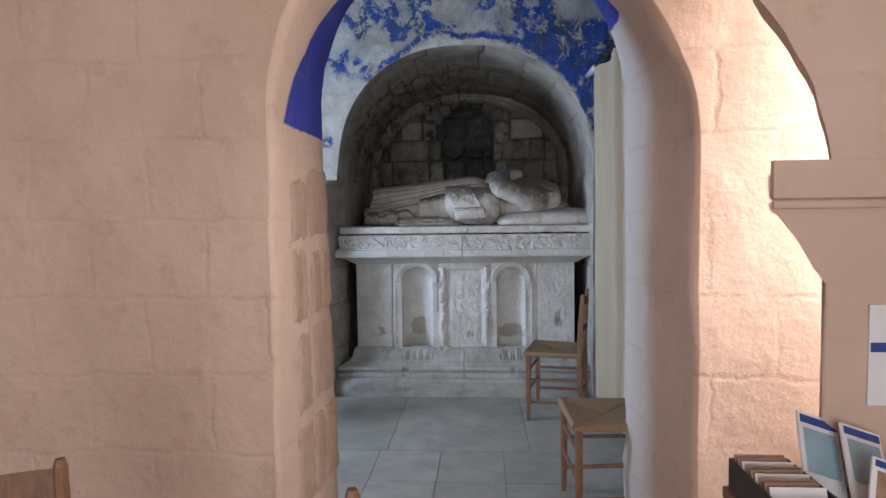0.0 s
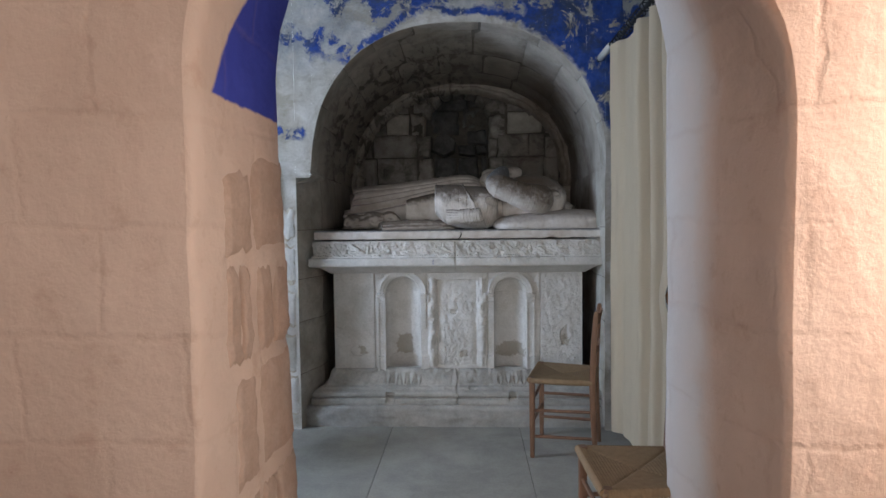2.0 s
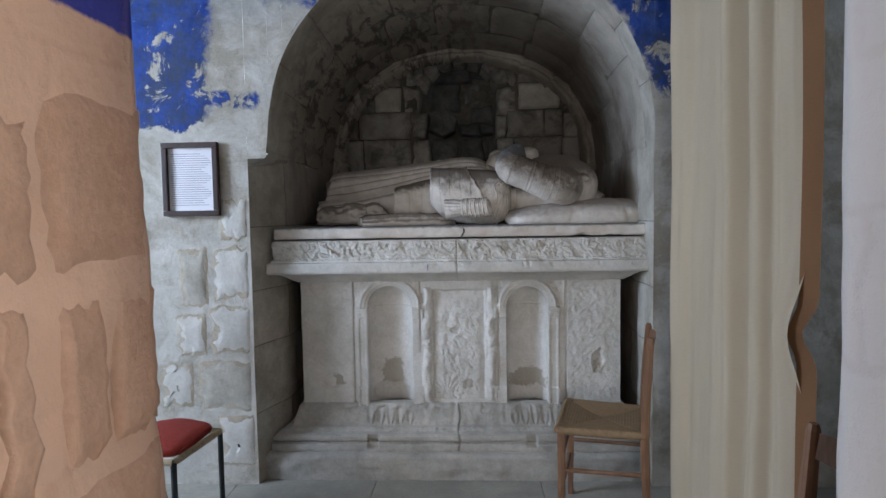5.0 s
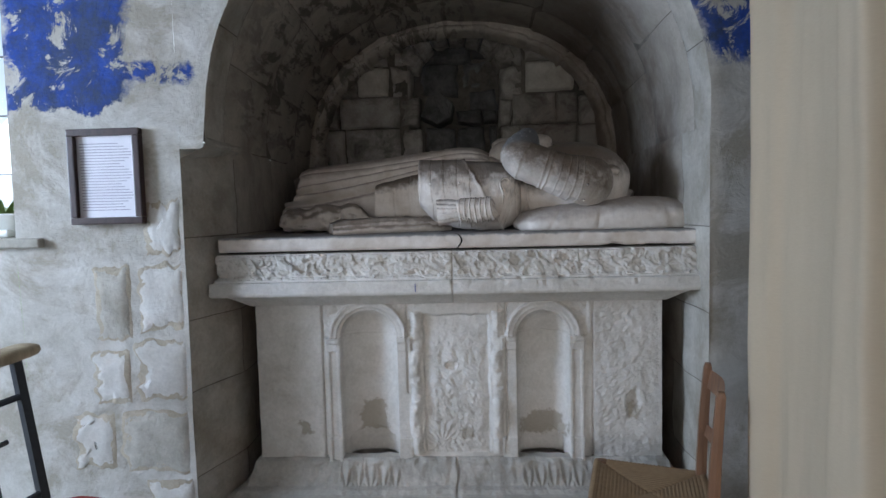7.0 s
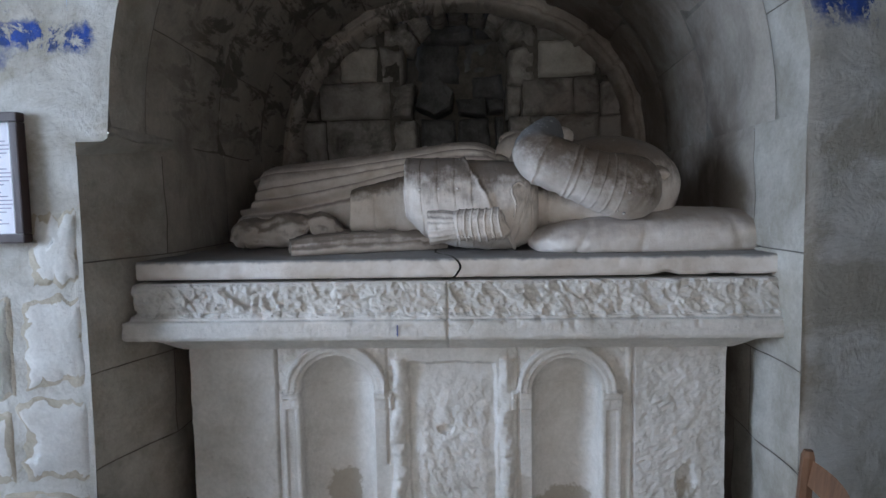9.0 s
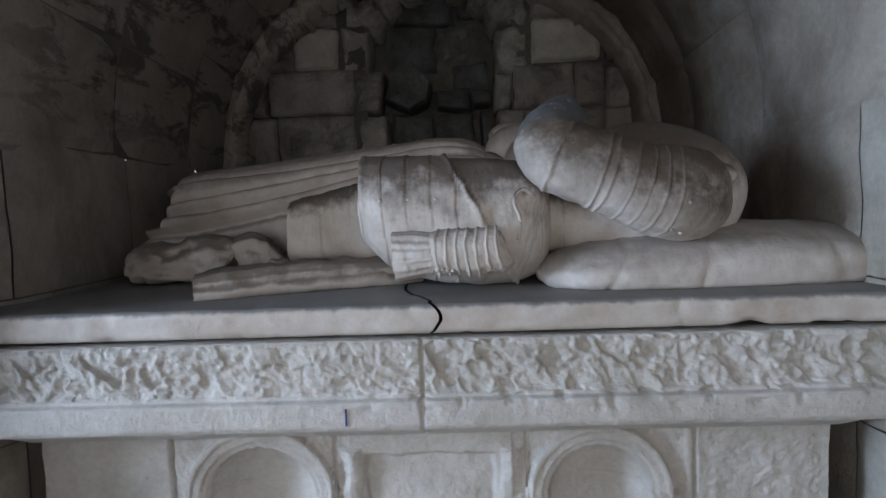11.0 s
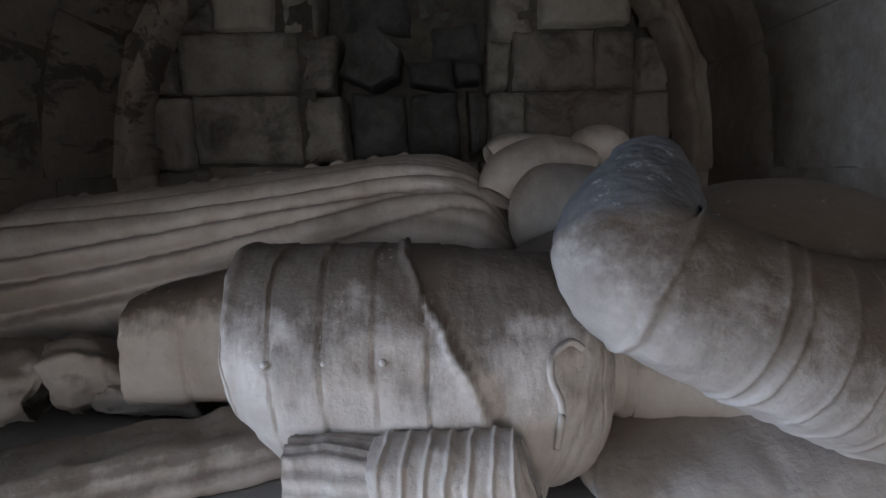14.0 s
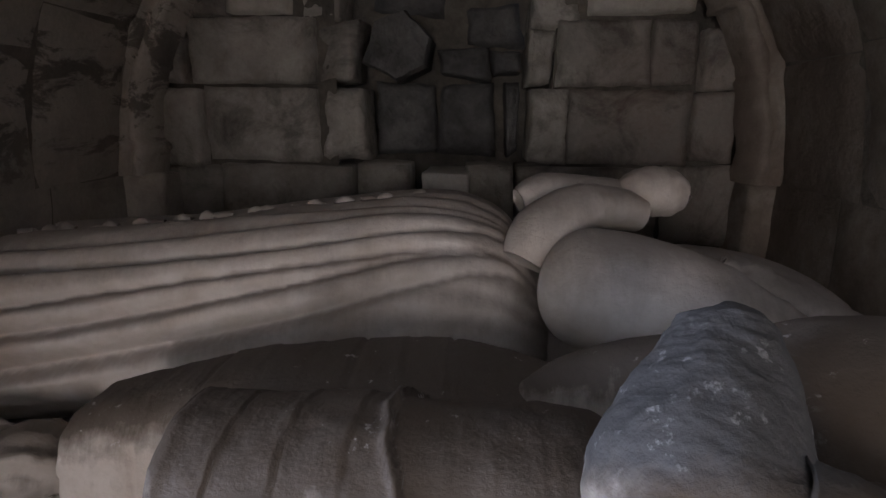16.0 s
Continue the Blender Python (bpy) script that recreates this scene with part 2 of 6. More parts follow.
add_soot()
BACK_STONE = stone("old_grey_limestone", (0.50, 0.475, 0.43), (0.29, 0.27, 0.24), (0.05, 0.045, 0.04), 7, 0.7, 0.9, 0.94, 0.3, 4.0)
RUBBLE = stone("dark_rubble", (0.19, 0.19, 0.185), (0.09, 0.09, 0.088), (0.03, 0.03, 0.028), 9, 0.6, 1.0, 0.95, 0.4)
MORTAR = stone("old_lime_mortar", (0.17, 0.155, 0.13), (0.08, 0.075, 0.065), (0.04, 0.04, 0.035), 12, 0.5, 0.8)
TOMB_STONE = stone("white_tomb_limestone", (0.78, 0.76, 0.73), (0.62, 0.60, 0.56), (0.40, 0.37, 0.31), 6, 0.38, 0.85, 0.85, 0.06)


def damp_front():
    """Tomb limestone with brown damp stains low in the niches."""
    m = TOMB_STONE.copy()
    m.name = "stained_tomb_limestone"
    nt = m.node_tree
    bs = nt.nodes["Principled BSDF"]
    old = bs.inputs["Base Color"].links[0].from_socket
    x, y, z = axes(nt, coords(nt), 0.16, 10.0)
    spots = None
    for xa, xb, za, zb in ((-0.545, -0.435, 0.425, 0.565), (0.150, 0.325, 0.415, 0.505), (-0.80, -0.74, 0.44, 0.50), (-0.12, -0.06, 0.42, 0.47), (0.58, 0.63, 0.50, 0.58)):
        b = math_n(nt, "MULTIPLY", band(nt, x, xa, xb, 0.006), band(nt, z, za, zb, 0.006))
        spots = b if spots is None else math_n(nt, "MAXIMUM", spots, b)
    link(nt, mixc(nt, math_n(nt, "MULTIPLY", spots, 0.75), old, (0.33, 0.29, 0.23)), bs.inputs["Base Color"])
    return m


TOMB_FRONT = damp_front()
TOMB_PLINTH = stone("damp_tomb_limestone", (0.60, 0.58, 0.54), (0.38, 0.37, 0.34), (0.25, 0.24, 0.21), 6, 0.55, 0.7, 0.88, 0.1)
FLOOR_STONE = stone("worn_floor_stone", (0.46, 0.45, 0.40), (0.34, 0.33, 0.30), (0.25, 0.245, 0.22), 4, 0.5, 0.35, 0.55, 0.16)
FLOOR_JOINT = stone("floor_joint", (0.30, 0.29, 0.26), (0.20, 0.19, 0.17), (0.08, 0.08, 0.07), 10, 0.5, 0.6)


def rust_stain():
    """A damp red-brown stain down one side of the niche's back wall."""
    nt = BACK_STONE.node_tree
    bs = nt.nodes["Principled BSDF"]
    old = bs.inputs["Base Color"].links[0].from_socket
    p = coords(nt)
    x, y, z = axes(nt, p, 0.16, 5.0)
    n = ramp(nt, noise_tex(nt, p, 7, 8, 0.7), [(0.36, 0), (0.56, 1)])
    k = math_n(nt, "MULTIPLY", n, math_n(nt, "MULTIPLY", band(nt, x, 0.34, 2.0, 0.08), band(nt, z, 1.2, 2.12, 0.10)))
    link(nt, mixc(nt, math_n(nt, "MULTIPLY", k, 0.42), old, (0.10, 0.056, 0.040)), bs.inputs["Base Color"])


rust_stain()


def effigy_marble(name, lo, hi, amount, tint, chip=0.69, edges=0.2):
    """Pale worn marble; old soot and dust on its upper sides, deepened by painted shade."""
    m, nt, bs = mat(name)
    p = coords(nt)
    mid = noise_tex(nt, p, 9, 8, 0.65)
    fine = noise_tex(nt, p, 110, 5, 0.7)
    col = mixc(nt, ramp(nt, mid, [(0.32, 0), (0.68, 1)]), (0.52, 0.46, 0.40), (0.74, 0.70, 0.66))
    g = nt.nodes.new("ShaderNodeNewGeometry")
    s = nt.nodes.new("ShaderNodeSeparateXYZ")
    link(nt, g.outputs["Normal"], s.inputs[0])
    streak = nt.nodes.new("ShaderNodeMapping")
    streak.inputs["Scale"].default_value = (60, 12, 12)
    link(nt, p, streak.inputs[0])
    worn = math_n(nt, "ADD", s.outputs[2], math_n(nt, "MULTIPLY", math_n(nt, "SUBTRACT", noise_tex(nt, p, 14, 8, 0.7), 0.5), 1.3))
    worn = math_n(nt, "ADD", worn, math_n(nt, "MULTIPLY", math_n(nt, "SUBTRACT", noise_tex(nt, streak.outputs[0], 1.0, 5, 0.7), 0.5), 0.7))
    # upward-facing sides go dark: dirt, plus shade put into the colour
    dirt_shade = ramp(nt, worn, [(lo, 0), (hi, 1)])
    col = mixc(nt, math_n(nt, "MULTIPLY", dirt_shade, amount), col, tint)
    chips = ramp(nt, noise_tex(nt, p, 38, 6, 0.7), [(chip, 0), (chip + 0.05, 1)])
    col = mixc(nt, math_n(nt, "MULTIPLY", chips, 0.6), col, (0.78, 0.76, 0.74))
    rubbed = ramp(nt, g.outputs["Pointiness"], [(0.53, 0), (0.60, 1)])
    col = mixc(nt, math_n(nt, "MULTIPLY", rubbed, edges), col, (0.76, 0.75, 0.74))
    link(nt, col, bs.inputs["Base Color"])
    bs.inputs["Roughness"].default_value = 0.62
    bs.inputs["Specular IOR Level"].default_value = 0.35
    n1 = bump(nt, bs, mid, 0.5, 0.014)
    n2 = bump(nt, bs, noise_tex(nt, p, 34, 6, 0.7), 0.4, 0.005, n1)
    bump(nt, bs, fine, 0.4, 0.002, n2)
    return m


MARBLE_KNIGHT = effigy_marble("sooty_shaded_effigy_marble", -0.78, 0.62, 0.88, (0.085, 0.062, 0.046), 0.64, 0.6)


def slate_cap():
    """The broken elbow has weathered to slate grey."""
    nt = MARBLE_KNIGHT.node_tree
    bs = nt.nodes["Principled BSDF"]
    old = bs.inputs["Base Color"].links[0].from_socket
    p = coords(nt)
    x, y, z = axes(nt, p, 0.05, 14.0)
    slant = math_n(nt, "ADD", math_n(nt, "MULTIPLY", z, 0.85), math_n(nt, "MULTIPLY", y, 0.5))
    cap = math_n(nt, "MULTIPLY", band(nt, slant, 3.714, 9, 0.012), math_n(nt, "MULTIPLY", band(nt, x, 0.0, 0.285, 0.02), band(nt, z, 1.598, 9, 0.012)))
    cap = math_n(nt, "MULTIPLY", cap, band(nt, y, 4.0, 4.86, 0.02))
    # brown mottling of the upper arm, deepened in place of missing shade
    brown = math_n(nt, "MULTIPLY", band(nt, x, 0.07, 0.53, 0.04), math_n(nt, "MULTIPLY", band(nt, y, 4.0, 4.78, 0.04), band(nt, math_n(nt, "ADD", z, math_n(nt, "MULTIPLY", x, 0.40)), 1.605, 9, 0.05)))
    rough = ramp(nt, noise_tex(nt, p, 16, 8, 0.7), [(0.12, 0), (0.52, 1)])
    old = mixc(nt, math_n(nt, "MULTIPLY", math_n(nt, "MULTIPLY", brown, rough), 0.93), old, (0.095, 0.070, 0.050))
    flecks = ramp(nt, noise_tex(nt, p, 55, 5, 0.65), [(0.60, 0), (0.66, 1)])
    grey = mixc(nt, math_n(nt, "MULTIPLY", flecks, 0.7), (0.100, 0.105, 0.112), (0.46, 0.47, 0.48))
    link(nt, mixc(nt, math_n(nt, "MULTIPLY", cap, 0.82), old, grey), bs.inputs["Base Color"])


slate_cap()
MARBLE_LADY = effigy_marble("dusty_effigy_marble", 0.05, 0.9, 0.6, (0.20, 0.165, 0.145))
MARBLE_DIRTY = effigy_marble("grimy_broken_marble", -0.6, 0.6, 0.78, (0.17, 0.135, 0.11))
SLAB_STONE = effigy_marble("dusty_shaded_slab_limestone", 0.35, 0.8, 0.8, (0.15, 0.15, 0.155))


def wood(name, a, b, rough=0.5):
    m, nt, bs = mat(name)
    tc = nt.nodes.new("ShaderNodeTexCoord")
    mp = nt.nodes.new("ShaderNodeMapping")
    mp.inputs["Scale"].default_value = (30, 30, 4)
    link(nt, tc.outputs["Object"], mp.inputs[0])
    n = noise_tex(nt, mp.outputs[0], 1.5, 7, 0.65, 0.8)
    col = mixc(nt, ramp(nt, n, [(0.3, 0), (0.7, 1)]), a, b)
    link(nt, col, bs.inputs["Base Color"])
    bs.inputs["Roughness"].default_value = rough
    bump(nt, bs, n, 0.15, 0.004)
    return m


CHAIR_WOOD = wood("brown_varnished_wood", (0.13, 0.065, 0.035), (0.24, 0.125, 0.07))
OLD_WOOD = wood("pale_worn_wood", (0.24, 0.19, 0.12), (0.42, 0.34, 0.22), 0.6)
FRAME_WOOD = wood("dark_frame_wood", (0.035, 0.02, 0.02), (0.07, 0.042, 0.04), 0.4)


def rush():
    m, nt, bs = mat("woven_rush")
    p = coords(nt)
    n = noise_tex(nt, p, 40, 5, 0.6)
    col = mixc(nt, n, (0.20, 0.125, 0.065), (0.36, 0.25, 0.14))
    col = vary(nt, col, 0.15)
    link(nt, col, bs.inputs["Base Color"])
    bs.inputs["Roughness"].default_value = 0.75
    bump(nt, bs, n, 0.3, 0.003)
    return m


RUSH = rush()


def plain(name, col, rough=0.6, metal=0.0, scale=25, amount=0.25, bump_amt=0.1):
    m, nt, bs = mat(name)
    n = noise_tex(nt, coords(nt), scale, 6, 0.65)
    c2 = tuple(c * (1 - amount) for c in col)
    link(nt, mixc(nt, ramp(nt, n, [(0.3, 0), (0.7, 1)]), c2, col), bs.inputs["Base Color"])
    bs.inputs["Roughness"].default_value, bs.inputs["Metallic"].default_value = rough, metal
    bump(nt, bs, n, bump_amt, 0.003)
    return m


IRON = plain("dark_grey_iron", (0.055, 0.06, 0.068), 0.45, 0.6, 40)
RED = plain("red_velvet", (0.36, 0.035, 0.025), 0.85, 0, 60, 0.3, 0.3)
PAPER = plain("pale_paper", (0.72, 0.71, 0.74), 0.7, 0, 8, 0.06, 0.0)
INK = plain("grey_ink", (0.34, 0.32, 0.38), 0.8)
BLUE_INK = plain("blue_print", (0.03, 0.07, 0.30), 0.5)
SKY_PRINT = plain("pale_blue_print", (0.36, 0.52, 0.60), 0.4, 0, 6, 0.5)
BROWN_PRINT = plain("brown_print", (0.42, 0.27, 0.19), 0.4, 0, 30, 0.5)
LEAF = plain("pale_green_leaf", (0.20, 0.30, 0.08), 0.45, 0, 15, 0.4)
POT = plain("white_glazed_pot", (0.62, 0.62, 0.58), 0.3, 0, 10, 0.1)
CARD = plain("dark_cardboard", (0.06, 0.05, 0.045), 0.8)


def cloth(name, a, b, thread=600):
    m, nt, bs = mat(name)
    p = coords(nt)
    mp = nt.nodes.new("ShaderNodeMapping")
    mp.inputs["Scale"].default_value = (1, 1, 6)
    link(nt, p, mp.inputs[0])
    n = noise_tex(nt, mp.outputs[0], 60, 6, 0.7)
    big = noise_tex(nt, p, 3, 4, 0.5)
    link(nt, mixc(nt, math_n(nt, "ADD", math_n(nt, "MULTIPLY", n, 0.6), math_n(nt, "MULTIPLY", big, 0.4)), a, b), bs.inputs["Base Color"])
    bs.inputs["Roughness"].default_value = 0.9
    bs.inputs["Specular IOR Level"].default_value = 0.1
    bump(nt, bs, n, 0.25, 0.002)
    tr = nt.nodes.new("ShaderNodeBsdfTranslucent")
    tr.inputs["Color"].default_value = (*b, 1)
    mx = nt.nodes.new("ShaderNodeMixShader")
    mx.inputs[0].default_value = 0.25
    link(nt, bs.outputs[0], mx.inputs[1]), link(nt, tr.outputs[0], mx.inputs[2])
    link(nt, mx.outputs[0], nt.nodes["Material Output"].inputs[0])
    return m


LINEN = cloth("cream_linen", (0.46, 0.37, 0.255), (0.70, 0.61, 0.465))
HEM = cloth("brown_hem", (0.22, 0.115, 0.06), (0.34, 0.19, 0.10))


def glass():
    m, nt, bs = mat("window_glass")
    bs.inputs["Base Color"].default_value = (1, 1, 1, 1)
    bs.inputs["Transmission Weight"].default_value = 1.0
    bs.inputs["Roughness"].default_value, bs.inputs["IOR"].default_value = 0.02, 1.1
    return m


GLASS = glass()


def glow(name, col, strength):
    m, nt, bs = mat(name)
    e = nt.nodes.new("ShaderNodeEmission")
    e.inputs[0].default_value, e.inputs[1].default_value = (*col, 1), strength
    link(nt, e.outputs[0], nt.nodes["Material Output"].inputs[0])
    return m


# the greenery emits its brightness; no sunlight falls on it
GREEN_GLOW = glow("glowing_greenery", (0.62, 0.80, 0.42), 0.9)
SKY_CARD = glow("bright_sky", (0.92, 0.97, 1.0), 2.2)


# ---- mesh helpers ----
def part(name, bm, material, parent=None, label="", smooth=False):
    me = bpy.data.meshes.new(name)
    bm.normal_update()
    bm.to_mesh(me)
    bm.free()
    me.materials.append(material)
    if smooth:
        me.polygons.foreach_set("use_smooth", [True] * len(me.polygons))
    ob = new(name, me)
    if parent:
        ob.parent = parent
    if label:
        ob["label"] = label
    return ob


def thing(name, label, category, group="", m=None):
    ob = new(name)
    if m:
        ob.matrix_world = m
    return tagged(ob, label, category, group)


def add_box(bm, x0, x1, y0, y1, z0, z1, m=None, bevel=0.0):
    r = bmesh.ops.create_cube(bm, size=1)
    vs = r["verts"]
    for v in vs:
        v.co = Vector(((x0 + x1) / 2 + v.co.x * (x1 - x0), (y0 + y1) / 2 + v.co.y * (y1 - y0), (z0 + z1) / 2 + v.co.z * (z1 - z0)))
    if bevel:
        es = list({e for v in vs for e in v.link_edges})
        vs = list({v for f in bmesh.ops.bevel(bm, geom=es, offset=bevel, segments=2, affect="EDGES", profile=0.7)["faces"] for v in f.verts} | {v for v in vs if v.is_valid})
    if m:
        for v in vs:
            v.co = m @ v.co
    return vs


def box(x0, x1, y0, y1, z0, z1, bevel=0.0):
    bm = bmesh.new()
    add_box(bm, x0, x1, y0, y1, z0, z1, None, bevel)
    return bm


def rod(bm, a, b, r0, r1=None, n=10):
    a, b = Vector(a), Vector(b)
    r1 = r0 if r1 is None else r1
    q = (b - a).to_track_quat("Z", "Y").to_matrix().to_4x4()
    m = Matrix.Translation((a + b) / 2) @ q
    return bmesh.ops.create_cone(bm, cap_ends=True, segments=n, radius1=r0, radius2=r1, depth=(b - a).length, matrix=m)["verts"]


def grid(nu, nv, fn, close_u=False):
    """A sheet of nu by nv points from fn(u, v), u and v from 0 to 1."""
    bm = bmesh.new()
    vs = [[bm.verts.new(fn(i / (nu if close_u else nu - 1), j / (nv - 1))) for j in range(nv)] for i in range(nu)]
    for i in range(nu if close_u else nu - 1):
        k = (i + 1) % nu
        for j in range(nv - 1):
            bm.faces.new((vs[i][j], vs[k][j], vs[k][j + 1], vs[i][j + 1]))
    return bm


def fbm(x, y, z, octaves=4):
    return noise.fractal(Vector((x, y, z)), 0.9, 2.1, octaves)


def rough_block(x0, x1, y0, y1, z0, z1, amount=0.006, cuts=4, seed=0.0, bevel=0.008):
    """A hewn stone with worn arrises and an uneven face."""
    bm = bmesh.new()
    add_box(bm, x0, x1, y0, y1, z0, z1, None, bevel)
    bmesh.ops.subdivide_edges(bm, edges=[e for e in bm.edges if e.calc_length() > 0.05], cuts=cuts, use_grid_fill=True)
    for v in bm.verts:
        c = v.co
        v.co += Vector((fbm(c.x * 7 + seed, c.y * 7, c.z * 7), fbm(c.x * 7, c.y * 7 + seed + 9, c.z * 7), fbm(c.x * 7, c.y * 7, c.z * 7 + seed + 5))) * amount
    return bm


def superarch(a, b, n, s):
    """x and z offsets of a full arch, s from 0 (right) to pi (left)."""
    c, q = math.cos(s), math.sin(s)
    return math.copysign(abs(c) ** (2 / n), c) * a, abs(q) ** (2 / n) * b


# ---- structure ----
W = 4.37          # face of the chapel's far wall
ZTOP = 3.3

# entry wall with its arched opening
def entry_cz(x, f):
    front = 1.65 - 0.08 * max(-1, min(1, x / 0.7))
    return front * (1 - f) + 1.84 * f


# rows across the wall's thickness: depth, growth of the opening
ENTRY_ROWS = ((1.985, 0.024), (1.990, 0.013), (2.005, 0.005), (2.04, 0.001), (2.10, 0.0), (2.25, -0.003), (2.42, -0.006), (2.56, -0.010), (2.59, -0.002), (2.60, 0.012))


def splay(x, z, f):
    """The opening narrows towards the chapel: its curtain side over the full height, the other at its foot."""
    return x - 0.068 * f * min(1, x / 0.4) if x > 0 else x + 0.048 * f * max(0, 1 - z / 1.9) * min(1, -x / 0.4)


def entry_ring(k):
    y, grow = ENTRY_ROWS[k]
    f = max(0, min(1, (y - 2.05) / 0.53))
    half = 0.690 + grow
    pts = []
    for i in range(15):
        z = i / 15 * 1.5
        pts.append((half, y, z))
    for i in range(41):
        s = math.pi * i / 40
        x = math.cos(s) * half
        pts.append((x, y, entry_cz(x, f) + math.sin(s) * (half + 0.01)))
    for i in range(15):
        z = 1.5 - (i + 1) / 15 * 1.5
        pts.append((-half, y, z))
    out = []
    for x, y, z in pts:
        w = fbm(x * 5 + 3, y * 5, z * 5) * 0.012 * (1 if 1.99 < y < 2.595 else 0.4)
        out.append(Vector((splay(x + (w if x > 0 else -w), z, f), y, max(0, z + (w if z > 1.5 else 0)))))
    return out


bm = bmesh.new()
rings = [[bm.verts.new(p) for p in entry_ring(k)] for k in range(len(ENTRY_ROWS))]
for a, b in zip(rings, rings[1:]):
    for i in range(len(a) - 1):
        bm.faces.new((a[i], b[i], b[i + 1], a[i + 1]))
tagged(part("entry_arch_reveal", bm, PINK_JAMB, smooth=True), "salmon limewashed arch reveal with a blue painted soffit", "wall", kind="structure")


def wall_with_arch(name, k, material, x0, x1, z1, flip):
    """A face of the entry wall, filled from the arch's edge outwards."""
    ring = entry_ring(k)
    y = ENTRY_ROWS[k][0]
    bm = bmesh.new()
    rows = []
    for p in ring:
        d = Vector((p.x, 0, max(p.z - 1.5, 0.0) * 1.2))
        far = Vector((x1 if p.x > 0 else x0, y, p.z))
        if p.z > 1.5:
            d.normalize()
            tx = (x1 - p.x) / d.x if d.x > 1e-4 else ((x0 - p.x) / d.x if d.x < -1e-4 else 99)
            tz = (z1 - p.z) / d.z if d.z > 1e-4 else 99
            far = p + d * min(tx, tz)
        row = []
        for j in range(17):
            q = p.lerp(far, (j / 16) ** 1.4)
            q.y = y + (0.007 * fbm(q.x * 2.2, 4, q.z * 2.2) if j > 1 else 0)
            row.append(bm.verts.new(q))
        rows.append(row)
    for a, b in zip(rows, rows[1:]):
        for j in range(16):
            bm.faces.new((a[j], a[j + 1], b[j + 1], b[j]) if flip else (a[j], b[j], b[j + 1], a[j + 1]))
    # the upper corners
    for sx, xx in ((1, x1), (-1, x0)):
        cand = [r[-1] for r in rows if r[-1].co.x * sx > 0]
        onx = max((v for v in cand if abs(v.co.x - xx) < 1e-3), key=lambda v: v.co.z)
        onz = max((v for v in cand if abs(v.co.z - z1) < 1e-3), key=lambda v: v.co.x * sx, default=None)
        if onz and onz is not onx:
            c = bm.verts.new((xx, y, z1))
            bm.faces.new((onx, c, onz))
    return tagged(part(name, bm, material, smooth=True), "salmon limewashed masonry wall beside the arch", "wall", kind="structure")


wall_with_arch("wall_entry_front", 0, PINK, -3.2, 1.7, 3.6, True)
wall_with_arch("wall_entry_back", -1, WALL_STONE, -4.0, 1.9, 3.3, False)

# raised, bare patches of masonry on the entry's left reveal
bare = [(2.15, 2.34, 1.27, 1.50), (2.36, 2.655, 1.27, 1.56), (2.15, 2.23, 0.96, 1.24), (2.25, 2.31, 0.96, 1.24), (2.38, 2.49, 0.965, 1.235), (2.51, 2.655, 0.97, 1.235), (2.18, 2.33, 0.60, 0.925), (2.35, 2.655, 0.61, 0.935), (2.16, 2.34, 0.24, 0.57), (2.36, 2.46, 0.24, 0.575), (2.48, 2.655, 0.245, 0.58)]
entry_stones = tagged(new("entry_reveal_stones"), "bare pinkish masonry stones showing through limewash", "wall", kind="structure")
for i, (ya, yb, za, zb) in enumerate(bare):
    def face(u, v, ya=ya, yb=yb, za=za, zb=zb, i=i):
        e = min(u, 1 - u, v, 1 - v)
        y = 2.06 + (ya + (yb - ya) * u - 2.06) * 0.88 + 0.016 * fbm(v * 5, i, 3)
        z = za + (zb - za) * v + 0.018 * fbm(u * 4, i, 7)
        grow = 0.690 - 0.010 * (y - 2.05) / 0.5
        return Vector((splay(-grow, z, min(1, (y - 2.05) / 0.53)) + 0.0085 + (-0.014 if e < 0.02 else 0.002 * fbm(y * 30, z * 30, i)), y, z))
    part("stone", grid(10, 12, face), PINK_BARE, entry_stones, smooth=True)

# chapel far wall, with the tomb niche and a window through it
A_CX, A_CZ, A_A, A_B, A_N = -0.107, 1.66, 0.93, 0.93, 2.3
JL, JR = -1.14, 0.817
WX0, WX1, WZ0, WZT = -2.62, -1.80, 1.31, 2.22


